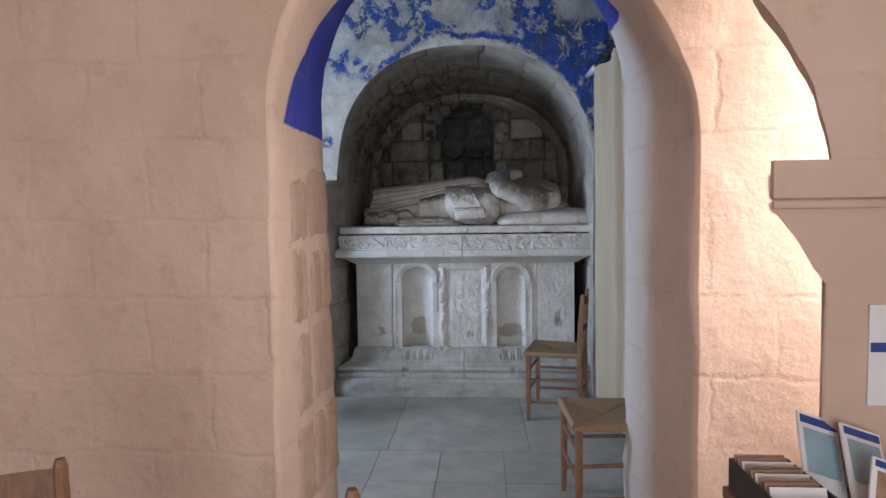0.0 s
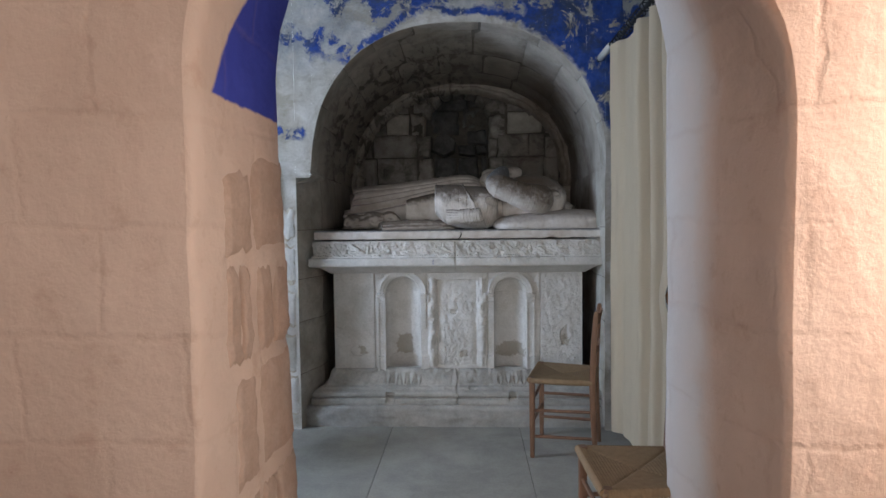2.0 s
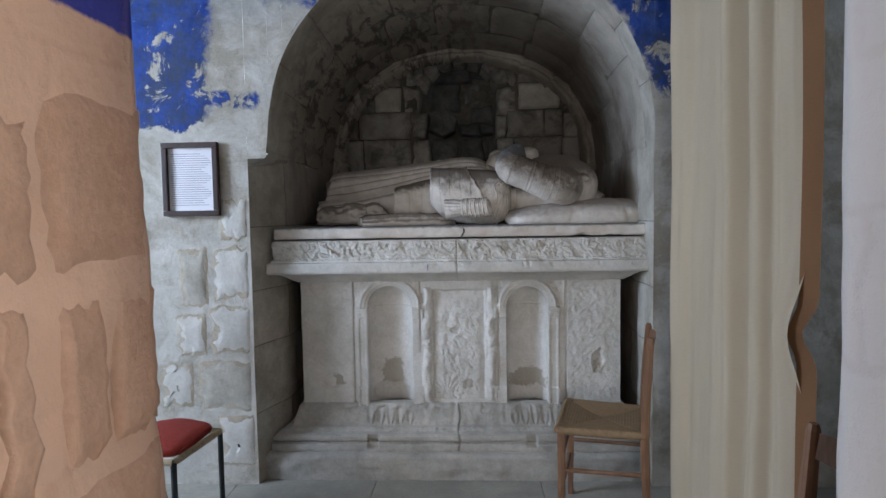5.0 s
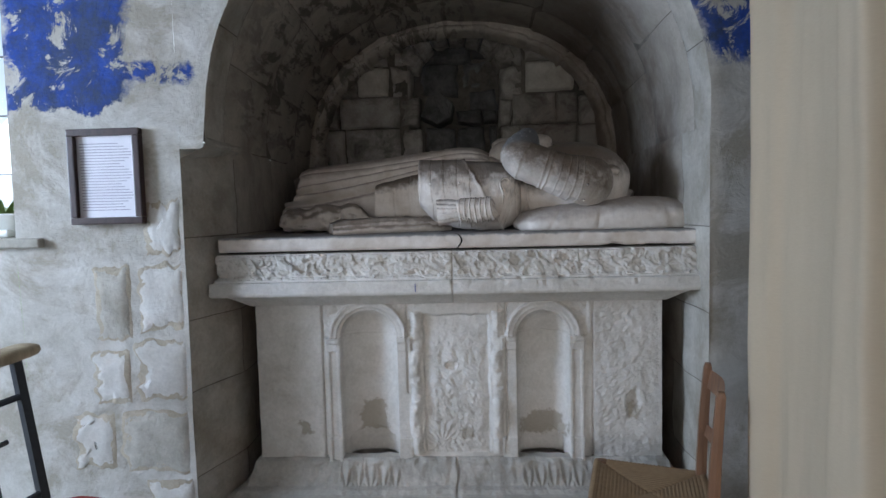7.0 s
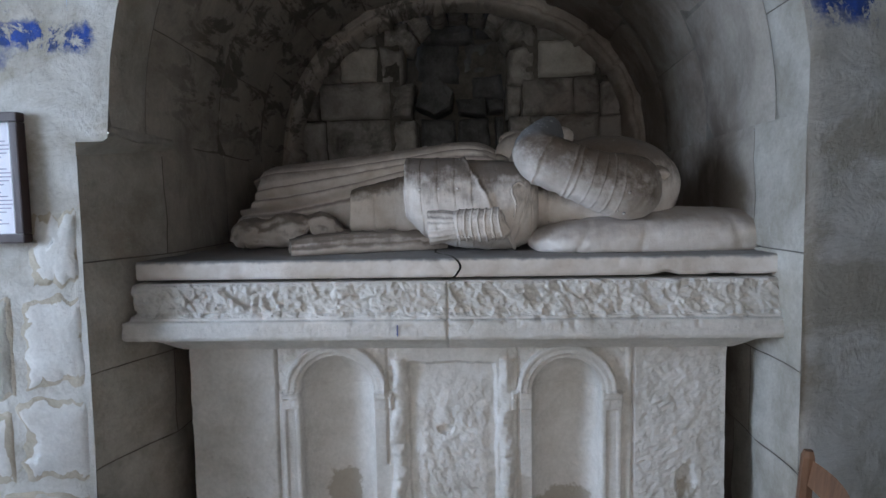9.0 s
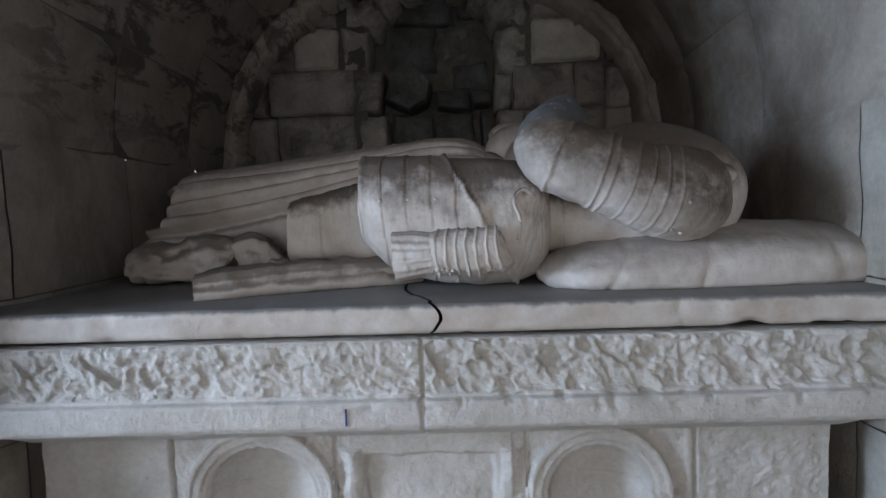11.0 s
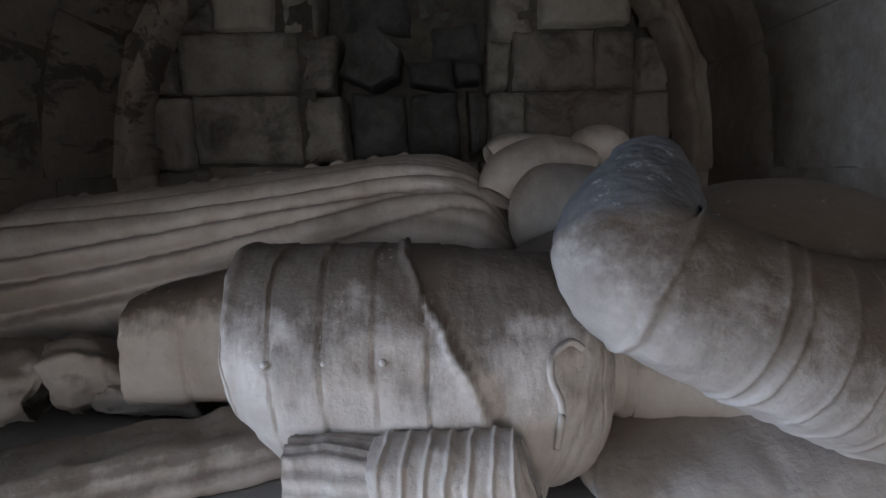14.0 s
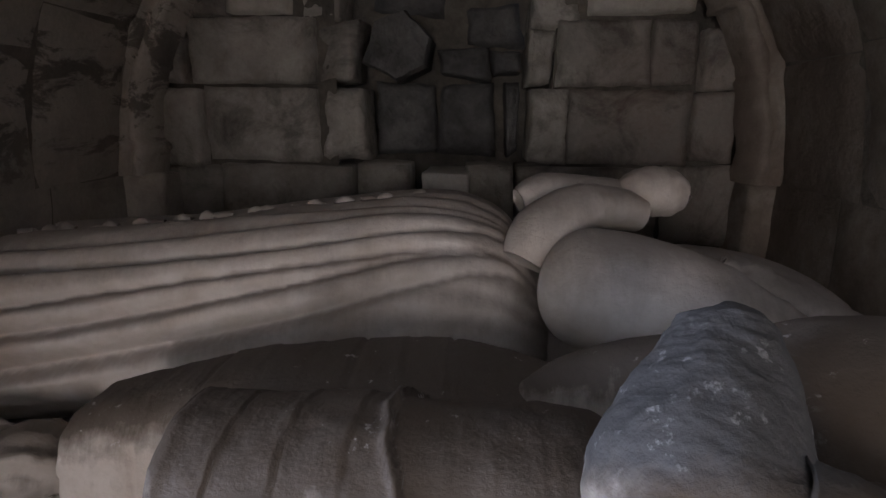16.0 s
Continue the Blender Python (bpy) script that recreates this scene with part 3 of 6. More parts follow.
def far_wall():
    bm = bmesh.new()

    def solid(x):
        """The open stretch of heights at x, or None."""
        if WX0 < x < WX1:
            h = (x - (WX0 + WX1) / 2) / ((WX1 - WX0) / 2)
            return WZ0, WZT + 0.22 * math.sqrt(max(0, 1 - h * h))
        if JL < x < JR:
            h = abs(x - A_CX) / A_A
            return 0.0, (A_CZ + A_B * (1 - h ** A_N) ** (1 / A_N)) if h < 1 else 1.635
        return None
    fine = [-4.0 + 0.025 * i for i in range(237)]
    fine = sorted(set([round(x, 4) for x in fine] + [JL - 1e-4, JL + 1e-4, JR - 1e-4, JR + 1e-4, WX0 - 1e-4, WX0 + 1e-4, WX1 - 1e-4, WX1 + 1e-4]))
    y = lambda x, z: W + 0.008 * fbm(x * 2.5, 1.0, z * 2.5)
    for xa, xb in zip(fine, fine[1:]):
        sa, sb = solid(xa), solid(xb)
        spans = [((0, ZTOP), (0, ZTOP))]
        if sa and sb:
            spans = [((sa[1], ZTOP), (sb[1], ZTOP))]
            if sa[0] > 0:
                spans.append(((0, sa[0]), (0, sb[0])))
        elif sa or sb:
            continue
        for (a0, a1), (b0, b1) in spans:
            n = max(2, int((a1 - a0) / 0.12))
            for j in range(n):
                q = [(xa, a0 + (a1 - a0) * j / n), (xb, b0 + (b1 - b0) * j / n), (xb, b0 + (b1 - b0) * (j + 1) / n), (xa, a0 + (a1 - a0) * (j + 1) / n)]
                bm.faces.new([bm.verts.new((x, y(x, z), z)) for x, z in q])
    bmesh.ops.remove_doubles(bm, verts=bm.verts, dist=0.0004)
    return bm


tagged(part("wall_far", far_wall(), WALL_PAINT, smooth=True), "pale plastered stone wall with peeling blue paint", "wall", kind="structure")

# stones that show through the plaster of the far wall
far_stones = tagged(new("wall_far_stones"), "pale dressed stones bedded in the wall beside the niche", "wall", kind="structure")
FACE_STONES = [(-1.335, -1.150, 0.945, 1.205), (-1.35, -1.150, 0.675, 0.915), (-1.43, -1.150, 0.385, 0.635), (-1.33, -1.150, 0.10, 0.36), (-1.29, -1.150, 1.24, 1.44), (-1.495, -1.365, 0.905, 1.20), (-1.62, -1.455, 0.40, 0.62), (-1.52, -1.38, 0.66, 0.87)]
for i, (xa, xb, za, zb) in enumerate(FACE_STONES):
    def wf(u, v, xa=xa, xb=xb, za=za, zb=zb, i=i, proud=0.0075, grow=0.0):
        e = min(u, 1 - u, v, 1 - v)
        x = xa - grow + (xb - xa + (grow if xb > -1.2 else 2 * grow)) * u + (0.03 * fbm(v * 4, i, 3) if u < 0.5 else 0)
        z = za - grow + (zb - za + 2 * grow) * v + 0.022 * fbm(u * 4, i, 7)
        out = proud * min(1, e / 0.22) - (0.004 if e == 0 else 0)
        return Vector((x, W + 0.008 * fbm(x * 2.5, 1.0, z * 2.5) - out + (0.002 * fbm(x * 14, i, z * 14) if grow == 0 else 0), z))
    part("mortar_joint", grid(17, 17, lambda u, v, f=wf: f(u, v, proud=0.005, grow=0.010)), OCHRE_JOINT, far_stones, smooth=True)
    part("stone", grid(17, 17, wf), PALE_STONE if i % 3 != 2 else WALL_STONE, far_stones, smooth=True)

# reveal of the chapel window in the far wall
bm = bmesh.new()
outline = [(WX1, WZ0), (WX1, 1.8)] + [((WX0 + WX1) / 2 + math.cos(math.pi * i / 16) * (WX1 - WX0) / 2, WZT + 0.22 * math.sin(math.pi * i / 16)) for i in range(17)] + [(WX0, 1.8), (WX0, WZ0)]
cx = (WX0 + WX1) / 2
a = [bm.verts.new((x, W, z)) for x, z in outline]
b = [bm.verts.new((cx + (x - cx) * 0.86, W + 0.42, z)) for x, z in outline]
for i in range(len(a)):
    k = (i + 1) % len(a)
    bm.faces.new((a[i], a[k], b[k], b[i]))
tagged(part("window_reveal", bm, WALL_STONE), "white plastered splayed window reveal with a stone sill", "wall", kind="structure")
window = tagged(new("window_1"), "small arched window with thin iron bars, bright daylight outside", "window", kind="structure")
bm = bmesh.new()
for z in (1.59, 1.85, 2.11):
    rod(bm, (WX0 + 0.06, W + 0.40, z), (WX1 - 0.06, W + 0.40, z), 0.004, n=6)
part("window_frame", bm, IRON, window)
bm = grid(2, 2, lambda u, v: Vector((WX0 + 0.05 + u * 0.72, W + 0.415, WZ0 + v * 1.12)))
pane = part("pane", bm, GLASS, window)
pane.visible_shadow = False
bm = box(WX0 + 0.08, WX1 - 0.075, W + 0.36, W + 0.38, WZ0 + 0.003, 1.585, 0.004)
part("lower_panel", bm, POT, window, "pale panel across the foot of the window")
bm = rough_block(-2.66, -1.69, W - 0.03, W + 0.42, 1.275, 1.312, 0.004, 3, 2, 0.008)
part("window_sill", bm, WALL_STONE, window, smooth=True)
bm = grid(2, 2, lambda u, v: Vector((-9 + u * 12, 16, 0.5 + v * 8)))
tagged(part("backdrop", bm, SKY_CARD), "bright overexposed sky outside the window", "sky", kind="structure")
# hedge with a glow of its own in place of sun
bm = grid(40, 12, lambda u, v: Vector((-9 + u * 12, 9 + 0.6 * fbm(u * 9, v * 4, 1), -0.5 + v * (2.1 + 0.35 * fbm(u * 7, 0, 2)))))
tagged(part("garden_hedge", bm, GREEN_GLOW, smooth=True), "pale green hedge outside the window, its sunlight put in as glow", "hedge", kind="structure")

# the tomb niche: side walls, vault stones, back wall
NB = 6.28


def niche_half(y):
    return A_A + 0.10 * max(0, (y - W - 0.3) / (NB - W))


niche_vault = tagged(new("niche_vault"), "sooty limestone barrel vault of dressed voussoirs", "vault", kind="structure")
bm = bmesh.new()
ys = [W + 0.0005, W + 0.6, W + 1.2, NB + 0.05]
rows = []
for y in ys:
    a = niche_half(y)
    rows.append([bm.verts.new((A_CX + superarch(a, A_B, A_N, math.pi * i / 48)[0] * 1.012, y, A_CZ + superarch(a, A_B, A_N, math.pi * i / 48)[1] * 1.012)) for i in range(49)])
for r0, r1 in zip(rows, rows[1:]):
    for i in range(48):
        bm.faces.new((r0[i], r0[i + 1], r1[i + 1], r1[i]))
part("mortar_bed", bm, NICHE_JOINT, niche_vault, smooth=True)
YROWS = [W + 0.002, W + 0.20, W + 0.78, W + 1.35, NB - 0.12]
for r, (ya, yb) in enumerate(zip(YROWS, YROWS[1:])):
    n = 9 if r % 2 == 0 else 8
    edges = [math.pi * (k + (0.22 * math.sin(k * 5.3 + r * 2.1) if 0 < k < n else 0)) / n for k in range(n + 1)]
    for sa, sb in zip(edges, edges[1:]):
        def vf(u, v, ya=ya, yb=yb, sa=sa, sb=sb, r=r):
            e = min(u, 1 - u) * (sb - sa) * 0.9
            e2 = min(v, 1 - v) * (yb - ya)
            lip = 0.0115 if (u in (0, 1) or v in (0, 1)) else 0.0
            s = sa + 0.002 + (sb - sa - 0.004) * (0.0 if u == 0 else 1.0 if u == 1 else 0.012 + 0.976 * u)
            y = ya + (0.001 if r else 0) + (yb - ya - 0.002) * (0.0 if v == 0 else 1.0 if v == 1 else 0.01 + 0.98 * v)
            a = niche_half(y)
            x, z = superarch(a, A_B, A_N, s)
            k = 1 + lip / 0.93 + 0.003 * fbm(x * 6, y * 6, z * 6)
            return Vector((A_CX + x * k, y, A_CZ + z * k))
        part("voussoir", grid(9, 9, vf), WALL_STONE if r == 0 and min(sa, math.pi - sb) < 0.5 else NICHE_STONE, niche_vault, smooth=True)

niche_walls = tagged(new("niche_side_walls"), "sooty dressed limestone walls at the sides of the niche", "wall", kind="structure")
for side in (-1, 1):
    zrows = [0.0, 0.36, 0.70, 0.98, 1.30, 1.672]
    for r, (za, zb) in enumerate(zip(zrows, zrows[1:])):
        yy = [W, W + 0.30 + 0.13 * (r % 2), W + 0.85 + 0.1 * (r % 2), W + 1.4, NB + 0.1]
        for i, (ya, yb) in enumerate(zip(yy, yy[1:])):
            xf = JL if side < 0 else JR
            def sw(u, v, ya=ya, yb=yb, za=za, zb=zb, side=side, xf=xf):
                lip = 0.005 if (u in (0, 1) or v in (0, 1)) else 0
                y = ya + 0.0005 + (yb - ya - 0.004) * u
                z = za + 0.002 + (zb - za - 0.004) * v
                x = xf + side * (0.10 * max(0, (y - W - 0.3) / (NB - W)) + lip) + (0.095 * min(1, (y - W) / 0.3) if side < 0 else 0.0) + 0.008 * fbm(4 * side, y * 5, z * 5)
                if y < W + 0.001:
                    x = xf
                return Vector((x, y, z))
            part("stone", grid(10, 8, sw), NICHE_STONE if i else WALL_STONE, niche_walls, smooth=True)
    bm = grid(12, 2, lambda u, v, side=side: Vector(((JL if side < 0 else JR) + side * (0.012 + 0.1 * u) + (0.09 * min(1, u * 6) if side < 0 else 0), W + 0.01 + (NB - W) * u, 1.66 * v)))
    part("mortar_bed", bm, NICHE_JOINT, niche_walls)
# corbel stone under the arch's left foot
bm = grid(20, 10, lambda u, v: Vector((JL - 0.02 + (0.02 + 0.105 * min(1, (u * 1.6) ** 0.7)) * (1.0 if u < 0.95 else 0.97) + 0.006 * fbm(u * 6, v * 4, 1), W - 0.012 + v * 0.35, 1.60 + u * 0.075 + 0.008 * fbm(u * 5, v * 5, 5))))
tagged(part("niche_corbel", bm, WALL_STONE, smooth=True), "rough pale corbel stone at the arch springing", "corbel", kind="structure")

# back wall of the niche
back = tagged(new("niche_back_wall"), "grey dressed stone blocks round a rubble-filled recess", "wall", kind="structure")
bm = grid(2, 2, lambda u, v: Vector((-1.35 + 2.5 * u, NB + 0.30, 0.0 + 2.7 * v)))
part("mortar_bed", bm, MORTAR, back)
for xa, xb in ((-1.3, -0.47), (0.24, 1.1)):
    bm = grid(2, 2, lambda u, v, xa=xa, xb=xb: Vector((xa + (xb - xa) * u, NB + 0.03, 1.0 + 1.7 * v)))
    part("mortar_bed", bm, MORTAR, back)


def hewn(x0, x1, z0, z1, y, seed, relief=0.008, skew=0.012, roll=0.010, lean=0.0, cut_corner=0.0):
    """A dressed stone with worn arrises, its corners a little out of square."""
    rn = random.Random(seed)
    cs = [(cx + rn.uniform(-skew, skew), cz + rn.uniform(-skew, skew)) for cx, cz in ((x0, z0), (x1, z0), (x1, z1), (x0, z1))]
    tip = rn.uniform(-0.5, 0.5) * skew

    def f(u, v):
        e = min(u, 1 - u, v, 1 - v)
        uu, vv = (min(1, max(0, (q - 1 / 13) / (11 / 13))) for q in (u, v))
        x = (cs[0][0] * (1 - uu) + cs[1][0] * uu) * (1 - vv) + (cs[3][0] * (1 - uu) + cs[2][0] * uu) * vv
        z = (cs[0][1] * (1 - vv) + cs[3][1] * vv) * (1 - uu) + (cs[1][1] * (1 - vv) + cs[2][1] * vv) * uu
        if cut_corner and uu + vv > 2 - cut_corner:
            k = (uu + vv - 2 + cut_corner) / cut_corner
            x, z = x - 0.06 * k, z - 0.05 * k
        x += 0.006 * fbm(x * 16, seed, z * 16)
        z += 0.006 * fbm(z * 16, x * 16, seed + 4)
        inner = min(uu, 1 - uu, vv, 1 - vv)
        back = 0.22 if e == 0 else roll * max(0.0, 1 - inner / 0.12) ** 2
        return Vector((x, y + back + tip * (uu - 0.5) * 2 + lean * (vv - 0.5) - relief * fbm(x * 11, seed * 1.7, z * 11, 5), z))
    return grid(14, 14, f)


SQUARED = ((-0.80, -0.60, 2.165, 2.35), (-0.945, -0.805, 2.165, 2.34), (-0.93, -0.535, 1.945, 2.15), (-0.90, -0.525, 1.70, 1.935), (-1.05, -0.915, 1.685, 1.935), (-1.03, -0.945, 1.945, 2.10), (-0.835, -0.60, 2.36, 2.51), (-1.30, -1.06, 1.45, 1.71), (-1.05, -0.85, 1.44, 1.678), (-0.845, -0.41, 1.44, 1.685),
           (0.25, 0.53, 1.945, 2.15), (0.54, 0.675, 1.95, 2.15), (0.685, 0.82, 1.945, 2.12), (0.295, 0.665, 1.705, 1.935), (0.675, 0.80, 1.715, 1.935), (0.17, 0.285, 1.705, 1.94), (0.33, 0.56, 2.37, 2.49), (-0.40, -0.22, 1.45, 1.69), (-0.045, 0.12, 1.45, 1.69), (0.13, 0.60, 1.44, 1.695), (0.61, 1.12, 1.44, 1.705))
for i, (xa, xb, za, zb) in enumerate(SQUARED):
    part("block", hewn(xa, xb, za, zb, NB - 0.03 + 0.012 * math.sin(i * 4.7), i + 3, 0.011, 0.008), WALL_STONE if i == 0 else BACK_STONE, back, smooth=True)
part("block", hewn(0.335, 0.655, 2.165, 2.355, NB - 0.045, 41, 0.006, 0.006, cut_corner=0.35), WALL_STONE, back, smooth=True)
part("footing", rough_block(-1.25, 1.1, NB - 0.03, NB + 0.30, 0.0, 1.42, 0.01, 4, 3, 0.014), BACK_STONE, back, smooth=True)
# broken jambs of the recess, set back and rough
JAMBS = ((-0.59, -0.46, 2.16, 2.36), (-0.525, -0.395, 1.95, 2.145), (-0.515, -0.385, 1.705, 1.94), (-0.56, -0.42, 2.365, 2.50), (0.15, 0.325, 2.13, 2.34), (0.155, 0.245, 1.95, 2.125), (0.17, 0.32, 2.35, 2.50))
for i, (xa, xb, za, zb) in enumerate(JAMBS):
    part("jamb_stone", hewn(xa, xb, za, zb, NB + 0.02 + 0.015 * math.sin(i * 3.1), i + 70, 0.040, 0.016, 0.03), BACK_STONE, back, smooth=True)
# rough wedge stones over the head of the recess
for i in range(7):
    a0, a1 = math.radians(18 + 20.6 * i + 0.8), math.radians(18 + 20.6 * (i + 1) - 0.8)

    def wedge(u, v, a0=a0, a1=a1, i=i):
        e = min(u, 1 - u, v, 1 - v)
        a, r = a1 + (a0 - a1) * u, 0.295 + 0.14 * v + 0.012 * fbm(u * 3, v * 3, i * 3.3)
        return Vector((-0.13 + r * math.cos(a), NB + (0.25 if e == 0 else 0.01 * math.sin(i * 2.3)) - 0.022 * fbm(u * 3, i, v * 3), 2.245 + r * math.sin(a)))
    part("wedge_stone", grid(9, 9, wedge), BACK_STONE, back, smooth=True)
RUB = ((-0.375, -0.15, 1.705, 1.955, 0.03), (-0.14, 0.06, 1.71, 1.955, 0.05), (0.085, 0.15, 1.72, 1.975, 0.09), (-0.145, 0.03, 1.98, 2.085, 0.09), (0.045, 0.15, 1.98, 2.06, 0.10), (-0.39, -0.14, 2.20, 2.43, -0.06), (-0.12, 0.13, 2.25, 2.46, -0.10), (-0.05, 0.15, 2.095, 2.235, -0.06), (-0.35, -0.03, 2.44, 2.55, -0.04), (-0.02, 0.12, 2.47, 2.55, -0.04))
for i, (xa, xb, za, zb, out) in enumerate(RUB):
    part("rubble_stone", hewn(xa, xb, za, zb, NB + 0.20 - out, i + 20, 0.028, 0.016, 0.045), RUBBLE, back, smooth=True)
# a loose angular stone, tipped in the recess
bm = bmesh.new()
vs = [bm.verts.new(p) for p in ((-0.385, 0, 2.02), (-0.27, 0, 1.962), (-0.175, 0, 2.01), (-0.155, 0, 2.10), (-0.24, 0, 2.185), (-0.34, 0, 2.15))]
front = [bm.verts.new((v.co.x * 0.92 - 0.021, -0.03 - 0.03 * (v.co.z > 2.12), v.co.z * 0.92 + 0.166)) for v in vs]
deep = [bm.verts.new((v.co.x, 0.2, v.co.z)) for v in vs]
for i in range(6):
    k = (i + 1) % 6
    bm.faces.new((front[i], front[k], vs[k], vs[i])), bm.faces.new((vs[i], vs[k], deep[k], deep[i]))
bm.faces.new(front[::-1])
bmesh.ops.triangulate(bm, faces=[f for f in bm.faces if len(f.verts) > 4])
bmesh.ops.subdivide_edges(bm, edges=bm.edges[:], cuts=3, use_grid_fill=True)
for v in bm.verts:
    v.co += Vector((0.006 * fbm(v.co.x * 20, 1, v.co.z * 20), NB + 0.05 + 0.012 * fbm(v.co.x * 14, 5, v.co.z * 14), 0.006 * fbm(v.co.z * 20, 3, v.co.x * 20)))
bmesh.ops.recalc_face_normals(bm, faces=bm.faces[:])
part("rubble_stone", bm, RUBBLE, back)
part("ledge_stone", rough_block(-0.175, -0.025, NB - 0.10, NB + 0.2, 1.60, 1.675, 0.006, 3, 4, 0.01), PALE_STONE, back, smooth=True)
# moulded arch rib at the back of the niche
bm = bmesh.new()
PROF = [(1.08, 0.0), (1.05, -0.02), (1.04, -0.05), (1.02, -0.055), (1.012, -0.02), (1.0, -0.015), (0.992, -0.04), (0.97, -0.04), (0.962, -0.005), (0.95, 0.02), (0.945, 0.10)]
rows = []
for i in [j / 4 for j in range(241)]:
    s = math.pi * i / 60
    row = []
    for k, dy in PROF:
        x, z = superarch(A_A + 0.05, A_B, A_N, s)
        w = 0.012 * fbm(x * 9, dy * 20, z * 9 + k * 5) + 0.012 * math.sin(math.floor(i / 60 * 11.3) * 7.7) - (0.012 if (i / 60 * 11.3) % 1 < 0.1 else 0)
        row.append(bm.verts.new((A_CX + x * (k + w), NB - 0.12 + dy, A_CZ + z * (k - 0.02 + w))))
    rows.append(row)
for r0, r1 in zip(rows, rows[1:]):
    for j in range(len(PROF) - 1):
        bm.faces.new((r0[j], r0[j + 1], r1[j + 1], r1[j]))
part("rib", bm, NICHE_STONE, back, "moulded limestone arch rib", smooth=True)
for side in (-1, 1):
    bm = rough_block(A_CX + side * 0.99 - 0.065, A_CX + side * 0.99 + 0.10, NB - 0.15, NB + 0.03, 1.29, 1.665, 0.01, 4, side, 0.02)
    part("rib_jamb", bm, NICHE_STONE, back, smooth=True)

# closing walls of the chapel and its vault
def flat(name, fn, material, label, n=2):
    return tagged(part(name, grid(n, n, fn), material), label, "wall", kind="structure")


# left wall with a window opening
bm = bmesh.new()
for ya, yb, za, zb in ((2.60, 2.70, 0, 3.3), (3.70, 4.37, 0, 3.3), (2.70, 3.70, 0, 1.35), (2.70, 3.70, 2.75, 3.3)):
    add_box(bm, -4.3, -4.0, ya, yb, za, zb)
tagged(part("wall_chapel_left", bm, WALL_STONE), "pale plastered chapel wall with a window", "wall", kind="structure")
bm = box(1.9, 2.1, 2.55, 4.6, 0, 3.3)
tagged(part("wall_chapel_right", bm, NICHE_STONE), "plain dark stone wall behind the curtain", "wall", kind="structure")
bm = grid(24, 2, lambda u, v: Vector((-1.05 + 3.0 * math.cos(math.pi * u), 2.60 + 1.8 * v, 2.55 + 0.75 * math.sin(math.pi * u))))
tagged(part("ceiling_chapel", bm, WALL_PAINT, smooth=True), "old plastered chapel vault", "ceiling", kind="structure")
bm = box(-4.3, 2.3, 2.55, 4.4, 3.3, 3.5)
tagged(part("ceiling_chapel_top", bm, MORTAR), "rough top of the chapel vault", "ceiling", kind="structure")

# nave: side walls with openings, back wall with a door opening, vault
bm = bmesh.new()
for ya, yb, za, zb in ((-3.4, 1.44, 0, 3.8), (1.88, 2.0, 0, 3.8), (1.44, 1.88, 0, 0.95), (1.44, 1.88, 2.55, 3.8)):
    add_box(bm, 1.7, 2.0, ya, yb, za, zb)
tagged(part("wall_nave_right", bm, PINK), "salmon limewashed nave wall with a tall window", "wall", kind="structure")
tagged(part("wall_nave_left", box(-3.5, -3.2, -3.4, 2.0, 0, 3.8), PINK), "salmon limewashed nave wall", "wall", kind="structure")
bm = bmesh.new()
for xa, xb, za, zb in ((-3.2, -1.7, 0, 3.8), (-0.1, 1.7, 0, 3.8), (-1.7, -0.1, 2.9, 3.8)):
    add_box(bm, xa, xb, -3.4, -3.1, za, zb)
tagged(part("wall_nave_back", bm, PINK), "salmon limewashed nave wall with a doorway", "wall", kind="structure")
tagged(part("ceiling_nave", box(-3.5, 2.5, -3.4, 2.0, 3.6, 3.8), PINK), "salmon limewashed nave ceiling", "ceiling", kind="structure")

# pier with a moulded impost, and the arch that springs from it
PY0, PY1 = 1.28, 1.42
pier = tagged(new("pier"), "salmon limewashed pier with a moulded impost carrying an arch", "pier", kind="structure")
bm = rough_block(0.712, 1.6, PY0, PY1, 0, 1.215, 0.006, 6, 1, 0.012)
for v in bm.verts:
    v.co.x += 0.52 * (v.co.y - PY0)
part("shaft", bm, PINK, pier, smooth=True)
bm = bmesh.new()
prof = [(0.712, 1.205), (0.69, 1.235), (0.66, 1.29), (0.632, 1.325), (0.617, 1.345), (0.606, 1.352), (0.600, 1.362), (0.599, 1.372), (0.606, 1.376), (0.597, 1.384), (0.596, 1.425), (0.604, 1.440), (0.632, 1.452), (0.735, 1.456)]
vs = [[bm.verts.new((x + 0.003 * fbm(x * 20, y * 6, z * 20), y, z)) for x, z in [(x + 0.52 * (y - PY0), z) for x, z in prof]] for y in (PY0, PY0 + 0.05, PY1 - 0.05, PY1)]
for r0, r1 in zip(vs, vs[1:]):
    for j in range(len(prof) - 1):
        bm.faces.new((r0[j], r0[j + 1], r1[j + 1], r1[j]))
for row in (vs[0], vs[-1]):
    y = row[0].co.y
    e = [bm.verts.new((1.6, y, 1.205)), bm.verts.new((1.6, y, 1.456))]
    bm.faces.new(row + [e[1], e[0]])
add_box(bm, 0.600, 1.6, PY0 - 0.016, PY0 + 0.001, 1.380, 1.459, None, 0.006)
add_box(bm, 0.604, 1.6, PY0 - 0.009, PY0 + 0.001, 1.360, 1.376, None, 0.003)
part("impost", bm, PINK, pier)
bm = bmesh.new()
rows = []
